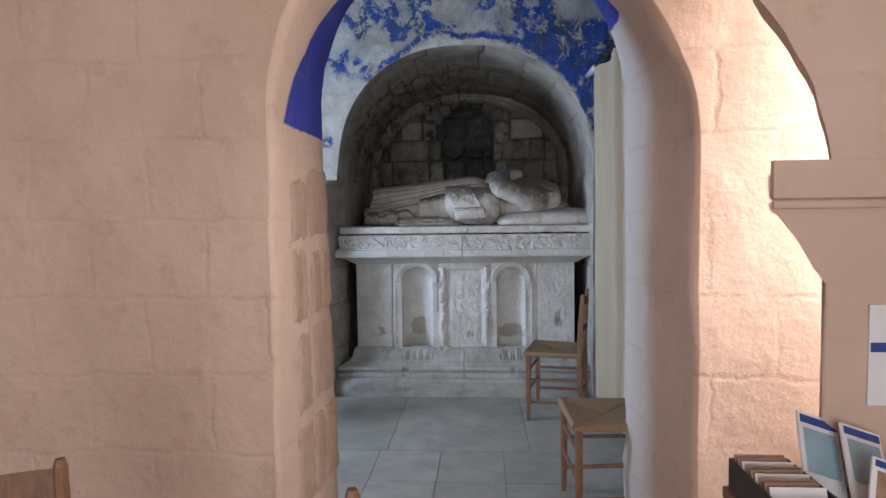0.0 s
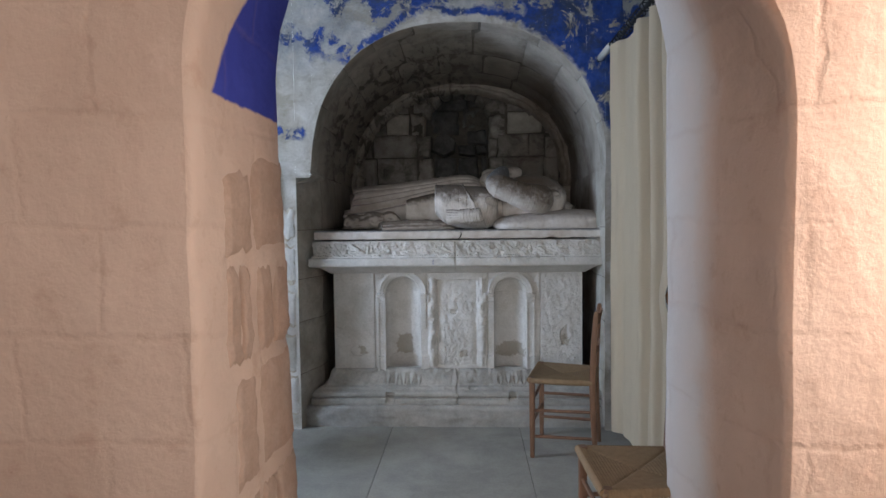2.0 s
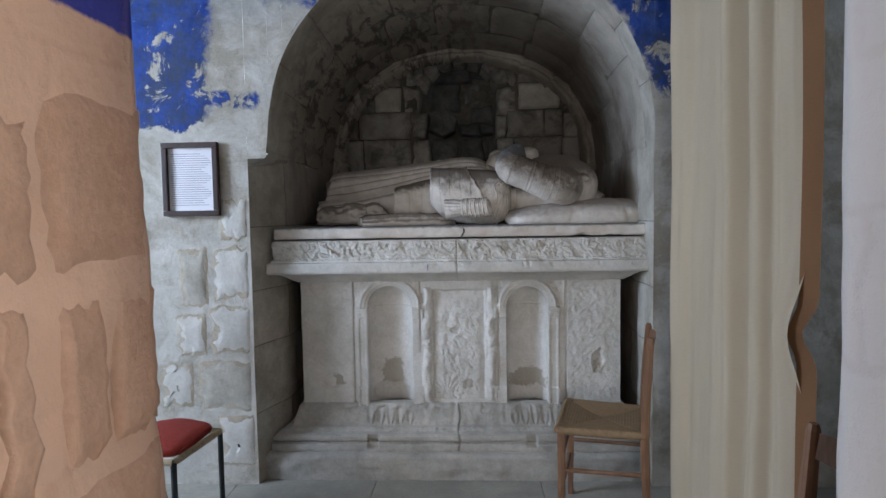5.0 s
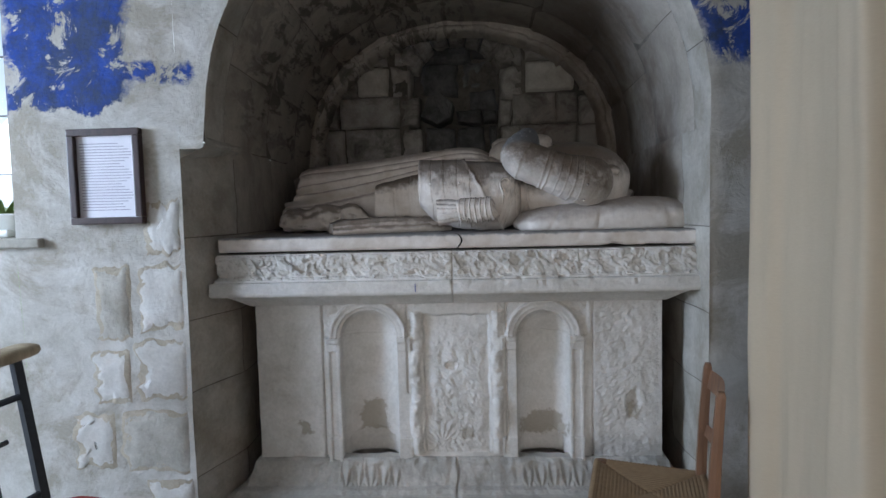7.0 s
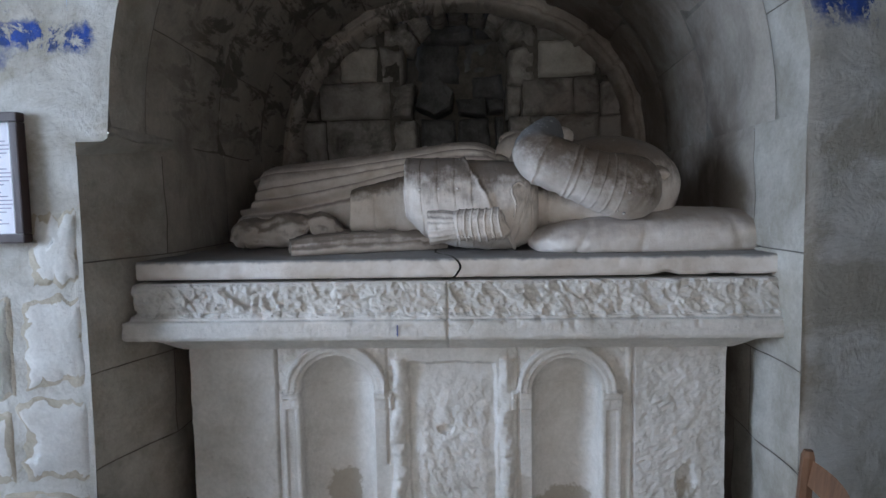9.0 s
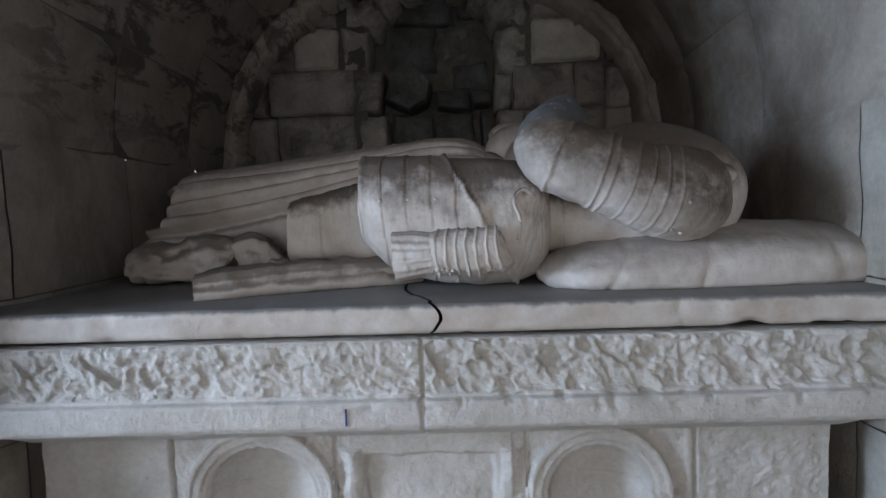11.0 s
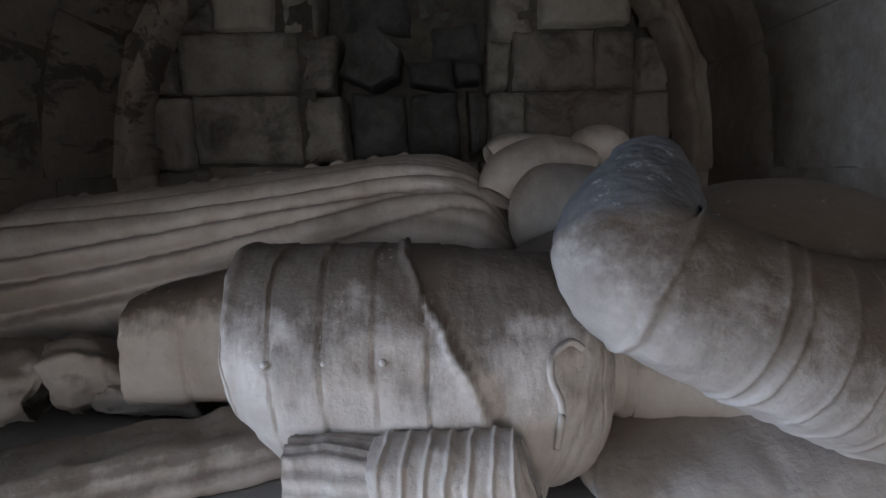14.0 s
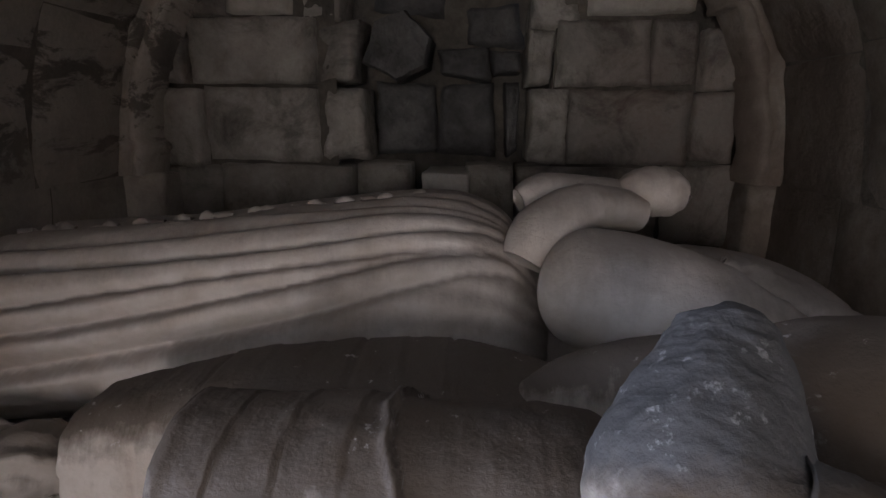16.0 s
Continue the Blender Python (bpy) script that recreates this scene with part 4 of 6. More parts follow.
for i in range(25):
    s = i / 24
    x = 0.728 - 0.20 * s - 0.55 * s * s
    z = 1.452 + 0.95 * s - 0.12 * s * s
    w = 0.022 * fbm(s * 7, 1, 1)
    rows.append([bm.verts.new((x + w, PY0, z)), bm.verts.new((x + w + 0.075, PY1, z)), bm.verts.new((1.6, PY1, z + 0.4 * s)), bm.verts.new((1.6, PY0, z + 0.4 * s))])
for a, b in zip(rows, rows[1:]):
    for j in range(3):
        bm.faces.new((a[j], b[j], b[j + 1], a[j + 1]))
    bm.faces.new((a[3], b[3], b[0], a[0]))
part("arch_foot", bm, PINK, pier)

# floor
bm = grid(30, 40, lambda u, v: Vector((-4.3 + 6.8 * u, -3.4 + 10.0 * v, -0.004)))
tagged(part("floor", bm, FLOOR_JOINT), "worn grey stone floor", "floor", kind="structure")


# ---- the tomb ----
TX0, TX1, TY = -0.962, 0.717, 4.598


def moulding(profile, n=420, rough=None):
    """A moulded course round the tomb. profile: (out, z) from top to bottom; rough(x, z, k): relief along the outward normal."""
    bm = bmesh.new()
    sa, sb = 1.5, TX1 - TX0
    tot = 2 * sa + sb
    ts = [sa / tot * i / 12 for i in range(12)] + [(sa + sb * i / n) / tot for i in range(n + 1)] + [(sa + sb + sa * (i + 1) / 12) / tot for i in range(12)]
    rows = []
    for q, t in enumerate(ts):
        row = []
        for k, (out, z) in enumerate(profile):
            x0, x1, yf = TX0 - out, TX1 + out, TY - out
            d = t * tot
            if d < sa - 1e-6:
                p, nrm = Vector((x0, 6.1 + (yf - 6.1) * d / sa, z)), Vector((-1, 0, 0))
            elif d <= sa + sb + 1e-6:
                p, nrm = Vector((x0 + (x1 - x0) * (d - sa) / sb, yf, z)), Vector((0, -1, 0))
            else:
                p, nrm = Vector((x1, yf + (6.1 - yf) * (d - sa - sb) / sa, z)), Vector((1, 0, 0))
            if rough:
                h = rough(p.x, z, k)
                p = p + nrm * h
            row.append(bm.verts.new(p))
        rows.append(row)
    for a, b in zip(rows, rows[1:]):
        for j in range(len(profile) - 1):
            bm.faces.new((a[j], b[j], b[j + 1], a[j + 1]))
    return bm


def spread(points, k):
    """The points of a profile, with k more between each two."""
    out = []
    for a, b in zip(points, points[1:]):
        out += [(a[0] + (b[0] - a[0]) * i / k, a[1] + (b[1] - a[1]) * i / k) for i in range(k)]
    return out + [points[-1]]


def chisel(x, z, amp):
    """Slanting chips left by a pick."""
    q = Vector((x * 30 + z * 15 + 0.7 * fbm(x * 9, z * 9, 2), z * 19 - x * 5 + 0.7 * fbm(x * 9, z * 9, 6), 1.0))
    near = noise.voronoi(q)[1][0]
    r = noise.cell(near * 7.31), noise.cell(near * 3.17 + Vector((9, 4, 2))), noise.cell(near * 5.9 + Vector((1, 8, 3)))
    d = q - near
    facet = 0.8 * r[0] + 1.1 * (r[1] - 0.1) * d.x + 1.1 * r[2] * d.y
    return amp * (0.62 * facet + 0.55 * fbm(x * 13 + z * 12, z * 20, 3, 6) + 0.22 * fbm(x * 60, z * 60, 7))


tomb = thing("tomb_chest", "white limestone tomb chest with arched niches and a cracked slab", "tomb")

# cornice: smooth fillet below, hacked band above
def band_relief(x, z, k):
    groove = -0.014 if abs(x + 0.128) < 0.0032 else 0
    if 1.119 < z < 1.2215:
        k = 0.5 if z > 1.20 and x < -0.15 else 1.0
        return chisel(x, z, 0.011) * k + 0.003 * fbm(x * 70, z * 70, 5) - 0.004 + groove
    if z > 1.085:
        return 0.010 * min(0, fbm(x * 20, z * 30, 8) + 0.1) * (2.2 if x > -0.15 else 0.8) + groove
    return 0.0012 * fbm(x * 20, z * 20, 4) + groove * 0.6


part("cornice", moulding(spread([(0.04, 1.222), (0.108, 1.2215), (0.114, 1.212), (0.113, 1.195), (0.112, 1.18), (0.111, 1.163), (0.110, 1.147), (0.110, 1.13), (0.117, 1.122), (0.120, 1.112), (0.134, 1.108), (0.136, 1.062), (0.130, 1.053), (0.085, 1.047), (0.055, 1.03), (0.03, 1.012), (0.012, 1.0), (-0.02, 0.998)], 6), 620, band_relief), TOMB_STONE, tomb, "hacked limestone cornice with a broken leaf band", smooth=True)


def plinth_relief(x, z, k):
    crack = -0.02 if abs(x + 0.125 + 0.004 * math.sin(z * 60)) < 0.004 else 0
    if z > 0.215:
        r = 0.010 * fbm(x * 14, z * 14, 9, 5) + 0.004 * fbm(x * 40, z * 40, 2)
        for cx in (-0.49, 0.27):
            if abs(x - cx) < 0.13 and 0.235 < z < 0.325:
                k = ((x - cx) / 0.052 + 20.5) % 1 - 0.5
                fan = math.sin(math.atan2(k * 0.052, z - 0.225) * 11)
                r += 0.0065 * fan * math.sin((z - 0.235) / 0.09 * math.pi) + (0.004 if abs(k) > 0.46 else 0)
        if z > 0.33:
            r += 0.012 * fbm(x * 22, 3, z * 20)
        return r + crack
    brk = -0.03 if (-0.60 < x < -0.545 and z > 0.15) or (0.22 < x < 0.27 and z > 0.16) else 0
    return 0.003 * fbm(x * 12, z * 20, 3) + brk + crack


part("plinth", moulding(spread([(-0.03, 0.352), (0.010, 0.348), (0.022, 0.338), (0.032, 0.30), (0.046, 0.256), (0.052, 0.246), (0.076, 0.238), (0.088, 0.225), (0.114, 0.218), (0.128, 0.209), (0.129, 0.190), (0.114, 0.182), (0.114, 0.176), (0.136, 0.172), (0.136, 0.145), (0.13, 0.128)], 5), 420, plinth_relief), TOMB_PLINTH, tomb, "carved and broken limestone plinth", smooth=True)

NICHES = ((-0.490, 0.118), (0.235, 0.108))


def front_depth(x, z):
    """How far the tomb's front stands out at x, z."""
    d = 0.003 * fbm(x * 9, z * 9, 1)
    for nx, r in NICHES:
        dx = x - nx
        side = abs(dx)
        if side < r + 0.075:
            rr = side if z < 0.855 else math.hypot(dx, z - 0.855)
            edge = (0.002 * fbm(x * 8, z * 30, 4))
            if rr < r:
                d -= 0.075 * math.sqrt(max(0, 1 - (rr / r) ** 2)) + 0.012
                if z < 0.405 + 0.045 * (1 - (dx / r) ** 2) + 0.015 * fbm(x * 25, 1, 2) and side < r * 0.86:
                    d -= 0.035
                if 0.862 < z < 0.868:
                    d -= 0.003
            elif z >= 0.855 and rr < r + 0.046:
                k = (rr - r) / 0.046
                d += 0.004 + (0.007 if k > 0.30 else 0) + (0.004 if k > 0.72 else 0) + 0.002 * fbm(x * 26, z * 26, 3)
            elif z < 0.80:
                broken = (dx > 0 and nx < 0) or (dx < 0 and nx > 0)
                if not broken and side < r + 0.058:
                    k = (side - r) / 0.058
                    d += 0.009 if k < 0.22 or k > 0.78 else 0.004
            if 0.80 <= z < 0.858 and r - 0.004 < side < r + 0.062:
                d += 0.010 + 0.006 * (z > 0.835) + 0.002 * fbm(x * 30, z * 30, 4)
            if z >= 0.855 and rr > r + 0.046:
                d += -0.005 + 0.005 * fbm(x * 38, z * 38, 3)
            if z < 0.43 and r < side < r + 0.058:
                d += 0.009
    if -0.262 < x < 0.018 and 0.372 < z < 0.955:
        e = min(x + 0.262, 0.018 - x, 0.955 - z) + 0.006 * fbm(x * 14, z * 14, 3)
        d -= 0.014 * min(1, max(0, e) / 0.008)
        rgh = max(0, min(1, (0.93 - z) / 0.15)) * max(0, min(1, e / 0.05))
        d += rgh * (0.010 + 0.0050 * fbm(x * 30, z * 26, 5, 6) + 0.0022 * fbm(x * 95 + z * 50, z * 60, 2))
        if (x + 0.145) ** 2 * 0.4 + (z - 0.735) ** 2 < 0.00028:
            d -= 0.018
        if z < 0.50 and abs(x + 0.19) < 0.06:
            d += 0.0022 * math.sin(math.atan2(z - 0.40, x + 0.19) * 18)
    for xc in (-0.292, 0.048):
        s = x - xc - 0.012 * fbm(3, z * 9, xc) - 0.003 * fbm(5, z * 30, xc)
        if abs(s) < 0.025 and 0.36 < z < 0.965:
            d += max(0, 0.016 + 0.022 * fbm(4, z * 8, xc) + 0.008 * fbm(x * 26, z * 22, 7)) * max(0, 1 - (abs(s) / 0.025) ** 2) * (0.6 if z > 0.80 else 1.0)
    if x > 0.435:
        d += 0.0042 * fbm(x * 26 + z * 8, z * 22 - x * 6, 6, 5) + 0.002 * fbm(x * 60 - z * 90, z * 50, 3)
        gouge = ((x - 0.60) ** 2 + ((z - 0.57 - 0.5 * (x - 0.6)) * 0.55) ** 2) / 0.0012 + 0.5 * fbm(x * 20, z * 20, 2)
        d -= 0.013 * max(0, min(1, (1 - gouge) * 2.5))
    if x < -0.685:
        d += 0.0045 * fbm(x * 16, z * 16, 6, 6)
        if (x + 0.80) ** 2 * 0.6 + (z - 0.47) ** 2 < 0.0016:
            d -= 0.007
    if abs(x + 0.681) < 0.005 or abs(x - 0.436) < 0.005:
        d -= 0.016
    if (abs(x + 0.328) < 0.0035 or abs(x - 0.085) < 0.0045) and z > 0.42 + 0.2 * (x < 0):
        d -= 0.013
    return d


def front_piece(name, x0, x1, label, n):
    def f(u, v):
        x, z = x0 + (x1 - x0) * u, 0.335 + 0.675 * v
        return Vector((x, TY - front_depth(x, z), z))
    part(name, grid(n, 200, f), TOMB_FRONT, tomb, label, smooth=True)


front_piece("corner_panel", TX0, -0.684, "smooth pale corner panel", 70)
front_piece("niche_panel", -0.684, -0.325, "round-headed niche with a damp stain", 130)
front_piece("centre_panel", -0.325, 0.082, "hacked central panel between broken colonnettes", 130)
front_piece("niche_panel", 0.082, 0.433, "round-headed niche with a damp stain", 130)
front_piece("corner_panel", 0.433, TX1, "chiselled corner panel with a gouge", 90)
bm = bmesh.new()
for xx in (TX0, TX1):
    add_box(bm, min(xx, xx * 0.98), max(xx, xx * 0.98), TY + 0.002, 6.1, 0.33, 1.01)
add_box(bm, TX0 + 0.03, TX1 - 0.03, TY + 0.16, 6.1, 0.1, 1.2)
part("body", bm, TOMB_STONE, tomb)


def slab_half(x0, x1, crack_at):
    def crack(y, z):
        k = min(1, max(0, (y - 4.5) / 0.42))
        return -0.102 - 0.10 * k ** 0.8 + 0.012 * math.sin(y * 17) * min(1, (y - 4.497) * 12) + 0.013 * math.sin((1.288 - z) * 62) + 0.004 * fbm(y * 30, z * 30, 1)
    loop = [(4.60, 1.232), (4.505, 1.231), (4.498, 1.238), (4.497, 1.244), (4.497, 1.250), (4.497, 1.256), (4.497, 1.262), (4.497, 1.268), (4.497, 1.274), (4.498, 1.281), (4.506, 1.288)] + [(4.51 + 1.62 * (i / 90) ** 1.5, 1.288) for i in range(1, 91)] + [(6.14, 1.24)]
    n = 90

    def f(u, v):
        y, z = loop[min(len(loop) - 1, round(v * (len(loop) - 1)))]
        a, b = x0, x1
        if crack_at == "right":
            b = crack(y, z) - 0.0035
        else:
            a = crack(y, z) + 0.0035
        x = a + (b - a) * u
        chip = 0.016 * max(0, fbm(x * 18, 2, 2) - 0.2)
        if y < 4.6:
            y += chip * (1 if z > 1.26 or z < 1.24 else 0.2) + 0.0018 * fbm(x * 24, z * 30, 6)
            z += -0.006 * max(0, fbm(x * 14, 4, 1) - 0.2) * (z > 1.27) + (0.012 * max(0, fbm(x * 11, 3, 7) - 0.15) if z < 1.24 and x > -0.1 else 0)
        else:
            z += 0.0015 * fbm(x * 8, y * 8, 2)
        return Vector((x, y, z))
    return grid(n, len(loop), f)


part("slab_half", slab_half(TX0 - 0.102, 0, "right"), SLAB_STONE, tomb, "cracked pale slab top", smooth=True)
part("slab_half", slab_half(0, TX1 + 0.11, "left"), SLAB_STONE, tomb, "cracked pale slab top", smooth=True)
part("paint_mark", box(-0.2745, -0.2715, TY - 0.1385, TY - 0.134, 1.066, 1.098), BLUE_INK, tomb, "small blue paint mark")
bm = grid(6, 6, lambda u, v: Vector((-1.05 + 1.86 * u, 4.53 + 1.55 * v, 1.226)))
part("slab_bed", bm, MORTAR, tomb)

bm = grid(90, 12, lambda u, v: Vector((JL + (JR - JL) * u, 4.425 + 0.012 * fbm(u * 14, v * 3, 3) + (0.02 if v > 0.9 else 0) + (0.12 if v == 1 else 0), 0.001 + 0.131 * min(1, v * 1.1) + 0.004 * fbm(u * 9, 1, v * 2))))
tagged(part("tomb_step", bm, TOMB_PLINTH, smooth=True), "grey worn stone step under the tomb", "step", kind="structure")

# ---- effigies ----
def spine(secs, rows):
    """Sections, smoothly filled in between."""
    out = []
    k = len(secs) - 1
    for i in range(rows + 1):
        s = i / rows * k
        j = min(k - 1, int(s))
        f = s - j
        p0, p1, p2, p3 = (np.array(secs[max(0, min(k, q))], float) for q in (j - 1, j, j + 1, j + 2))
        out.append(0.5 * ((2 * p1) + (p2 - p0) * f + (2 * p0 - 5 * p1 + 4 * p2 - p3) * f * f + (3 * p1 - p0 - 3 * p2 + p3) * f ** 3))
    return out


def loft(bm, secs, rows=50, n=48, fn=None, e=2.0, floor_z=None, jitter=0.0015, bent=False, upright=False):
    """A solid along a spine; secs: x, y, z, half width, half height. fn(s, angle, x): factor on the section."""
    pts = spine(secs, rows)
    rings = []
    for i, p in enumerate(pts):
        a, b = pts[max(0, i - 1)], pts[min(rows, i + 1)]
        t = Vector((b[:3] - a[:3])).normalized()
        side = t.cross(Vector((0, 0, 1))).normalized()
        if bent:
            side = (Vector((0, 1, 0)) - t * t.y).normalized()
        up = side.cross(t).normalized()
        if upright:
            side, up = Vector((0, -1, 0)), Vector((0, 0, 1))
        ring = []
        for j in range(n):
            th = 2 * math.pi * j / n
            c, s = math.cos(th), math.sin(th)
            c, s = math.copysign(abs(c) ** (2 / e), c), math.copysign(abs(s) ** (2 / e), s)
            k = fn(i / rows, th, p) if fn else 1.0
            q = Vector(p[:3]) + side * (c * max(0.002, p[3]) * k) + up * (s * max(0.002, p[4]) * k)
            q += Vector((fbm(q.x * 24, q.y * 24, q.z * 24), fbm(q.x * 24 + 7, q.y * 24, q.z * 24), fbm(q.x * 24, q.y * 24 + 5, q.z * 24))) * jitter
            if floor_z is not None:
                q.z = max(q.z, floor_z)
            ring.append(bm.verts.new(q))
        rings.append(ring)
    for a, b in zip(rings, rings[1:]):
        for j in range(n):
            k = (j + 1) % n
            bm.faces.new((a[j], a[k], b[k], b[j]))
    for ring, flip in ((rings[0], False), (rings[-1], True)):
        c = bm.verts.new(sum((v.co for v in ring), Vector()) / n + Vector((0, 0, 0.004)))
        mid = [bm.verts.new(v.co.lerp(c.co, 0.5) + Vector((0.01 * fbm(v.co.y * 40, v.co.z * 40, 3), 0, 0))) for v in ring]
        for j in range(n):
            k = (j + 1) % n
            q = (ring[j], mid[j], mid[k], ring[k])
            bm.faces.new(q if flip else q[::-1])
            w = (mid[j], c, mid[k])
            bm.faces.new(w if flip else w[::-1])


def tube(bm, pts, r, rows=24, n=10):
    loft(bm, [(*p, r, r) for p in pts], rows, n, jitter=0.0008)


def stud(bm, p, r):
    bmesh.ops.create_icosphere(bm, subdivisions=2, radius=r, matrix=Matrix.Translation(p))


SLAB_Z = 1.2885


def steps(x, start, pitch, n, depth):
    """Overlapping plates along x: a lip at the end of each."""
    k = (x - start) / pitch
    if k < 0 or k > n:
        return 0.0
    f = k - math.floor(k)
    return depth * (f - 0.5) - (depth * 1.3 if f < 0.03 else 0)


bm = bmesh.new()
# plated skirt over the near thigh, up to the waist
def hip_plates(s, th, p):
    edge = -0.075 + 0.085 * (1 - math.sin(th)) + 0.006 * fbm(th * 6, 1, 1)
    wear = 0.007 * fbm(th * 3, p[0] * 20, 2) + 0.004 * fbm(th * 12, p[0] * 60, 5)
    if p[0] < edge:
        lip = 0.046 * math.exp(-((edge - p[0] - 0.004) / 0.0042) ** 2)
        rim = (0.022 + 0.016 * fbm(th * 9, 2, 2)) * math.exp(-((p[0] + 0.262) / 0.007) ** 2)
        return 1 + steps(p[0] + 0.005 * math.sin(th * 2), -0.268, 0.0545, 5, 0.013) + wear + lip + rim
    crease = 0.0
    for c, w, h in ((0.118, 0.0022, 0.030), (0.134, 0.002, 0.022), (0.100, 0.002, 0.014)):
        crease += h * math.exp(-((p[0] - c - 0.045 * math.sin(th)) / w) ** 2) * (math.sin(th) < 0.5)
    seam = 0.02 * math.exp(-((p[0] - 0.148 + 0.008 * math.cos(th)) / 0.0022) ** 2)
    return 0.968 + wear - crease - seam


loft(bm, [(-0.270, 4.785, 1.500, 0.100, 0.098), (-0.262, 4.785, 1.496, 0.108, 0.106), (-0.2, 4.785, 1.466, 0.128, 0.134), (-0.1, 4.79, 1.450, 0.135, 0.150), (0, 4.793, 1.442, 0.142, 0.152), (0.07, 4.802, 1.44, 0.147, 0.150), (0.112, 4.806, 1.439, 0.144, 0.143), (0.142, 4.815, 1.438, 0.130, 0.126), (0.161, 4.822, 1.437, 0.105, 0.100), (0.170, 4.828, 1.437, 0.06, 0.06), (0.172, 4.83, 1.437, 0.006, 0.006)],
     320, 90, hip_plates, 2.15, SLAB_Z, 0.0024, upright=True)
for ix in range(3):
    for iz in range(2):
        stud(bm, (-0.218 + 0.0605 * ix, 4.787 - 0.131 * math.cos(0.3 + iz * 0.42), 1.452 + 0.142 * math.sin(0.3 + iz * 0.42)), 0.0045)
# far thigh, broken off flat
def thigh_plates(s, th, p):
    seam = 0.03 * math.exp(-((th - 0.12 - 0.3 * (p[0] + 0.4)) / 0.03) ** 2) * (p[0] < -0.33)
    return 1 + steps(p[0], -0.33, 0.06, 7, 0.014) + (0.03 if p[0] > -0.33 else 0.012 * fbm(p[0] * 30, th * 4, 3)) - (0.03 if abs(p[0] + 0.40) < 0.003 and math.sin(th) < 0.3 else 0) - seam


loft(bm, [(-0.492, 4.972, 1.418, 0.084, 0.078), (-0.48, 4.975, 1.424, 0.090, 0.086), (-0.40, 4.985, 1.434, 0.096, 0.094), (-0.33, 4.99, 1.440, 0.103, 0.104), (-0.15, 5.0, 1.446, 0.118, 0.116), (0.0, 5.01, 1.444, 0.125, 0.112), (0.15, 5.0, 1.43, 0.12, 0.085)],
     180, 64, thigh_plates, 3.0, SLAB_Z, 0.003, upright=True)
# ridge on the hip
tube(bm, [(0.112, 4.678, 1.500), (0.096, 4.670, 1.509), (0.078, 4.664, 1.497), (0.076, 4.657, 1.475), (0.086, 4.654, 1.445), (0.082, 4.655, 1.400)], 0.0042, 50)
# belt and waist
loft(bm, [(0.12, 4.862, 1.444, 0.102, 0.088), (0.178, 4.862, 1.448, 0.108, 0.090), (0.30, 4.87, 1.455, 0.118, 0.098)], 60, 60, lambda s, th, p: 1 + (0.05 if 0.184 < p[0] < 0.224 else 0) + (0.03 if abs(p[0] - 0.187) < 0.004 or abs(p[0] - 0.221) < 0.004 else 0) - (0.03 if 0.19 < p[0] < 0.218 and math.sin(th * 22) > 0.8 else 0), 2.1, SLAB_Z)
# breast and shoulders
loft(bm, [(0.19, 4.86, 1.435, 0.105, 0.085), (0.27, 4.86, 1.455, 0.13, 0.125), (0.34, 4.86, 1.483, 0.158, 0.172), (0.42, 4.86, 1.491, 0.17, 0.178), (0.50, 4.86, 1.484, 0.165, 0.165), (0.56, 4.86, 1.468, 0.145, 0.14), (0.61, 4.86, 1.45, 0.105, 0.10), (0.635, 4.86, 1.44, 0.045, 0.045)], 80, 60, lambda s, th, p: 1 + 0.008 * fbm(th * 2, p[0] * 9, 4) - 0.014 * math.exp(-((p[0] - 0.30 - 0.05 * math.sin(th)) / 0.004) ** 2), 2.1, SLAB_Z)
ARM = [(0.207, 4.775, 1.703, 0.002, 0.002), (0.207, 4.773, 1.702, 0.026, 0.022), (0.205, 4.766, 1.694, 0.038, 0.037), (0.198, 4.750, 1.678, 0.049, 0.049), (0.187, 4.726, 1.656, 0.059, 0.060), (0.172, 4.699, 1.632, 0.069, 0.071), (0.160, 4.676, 1.608, 0.077, 0.079), (0.167, 4.660, 1.585, 0.080, 0.081), (0.202, 4.651, 1.565, 0.081, 0.081),
       (0.25, 4.645, 1.545, 0.083, 0.082), (0.30, 4.642, 1.525, 0.088, 0.086), (0.345, 4.644, 1.508, 0.094, 0.092), (0.39, 4.648, 1.496, 0.099, 0.099), (0.425, 4.655, 1.489, 0.100, 0.101), (0.458, 4.668, 1.487, 0.095, 0.098), (0.487, 4.682, 1.488, 0.080, 0.085), (0.510, 4.693, 1.489, 0.056, 0.062), (0.522, 4.699, 1.490, 0.030, 0.034), (0.525, 4.700, 1.490, 0.003, 0.003)]


def arm_plates(s, th, p):
    u = s * (len(ARM) - 1) + 0.06 * math.sin(th * 2)
    k = 1.0 + 0.014 * fbm(math.cos(th) * 2, math.sin(th) * 2, s * 14)
    if u < 6:
        k += 0.022 * fbm(th * 5, u * 3, 6) + 0.05 * math.exp(-((u - 2.2) / 0.16) ** 2) * (0.6 + 0.6 * fbm(th, 3, 3))
    for c, w, h in ((7.35, 0.075, 0.050), (9.10, 0.055, 0.036), (9.42, 0.055, 0.036), (10.15, 0.04, 0.022), (10.75, 0.04, 0.022), (11.35, 0.04, 0.022), (11.95, 0.04, 0.022)):
        k += h * math.exp(-((u - c) / w) ** 2)
    return k


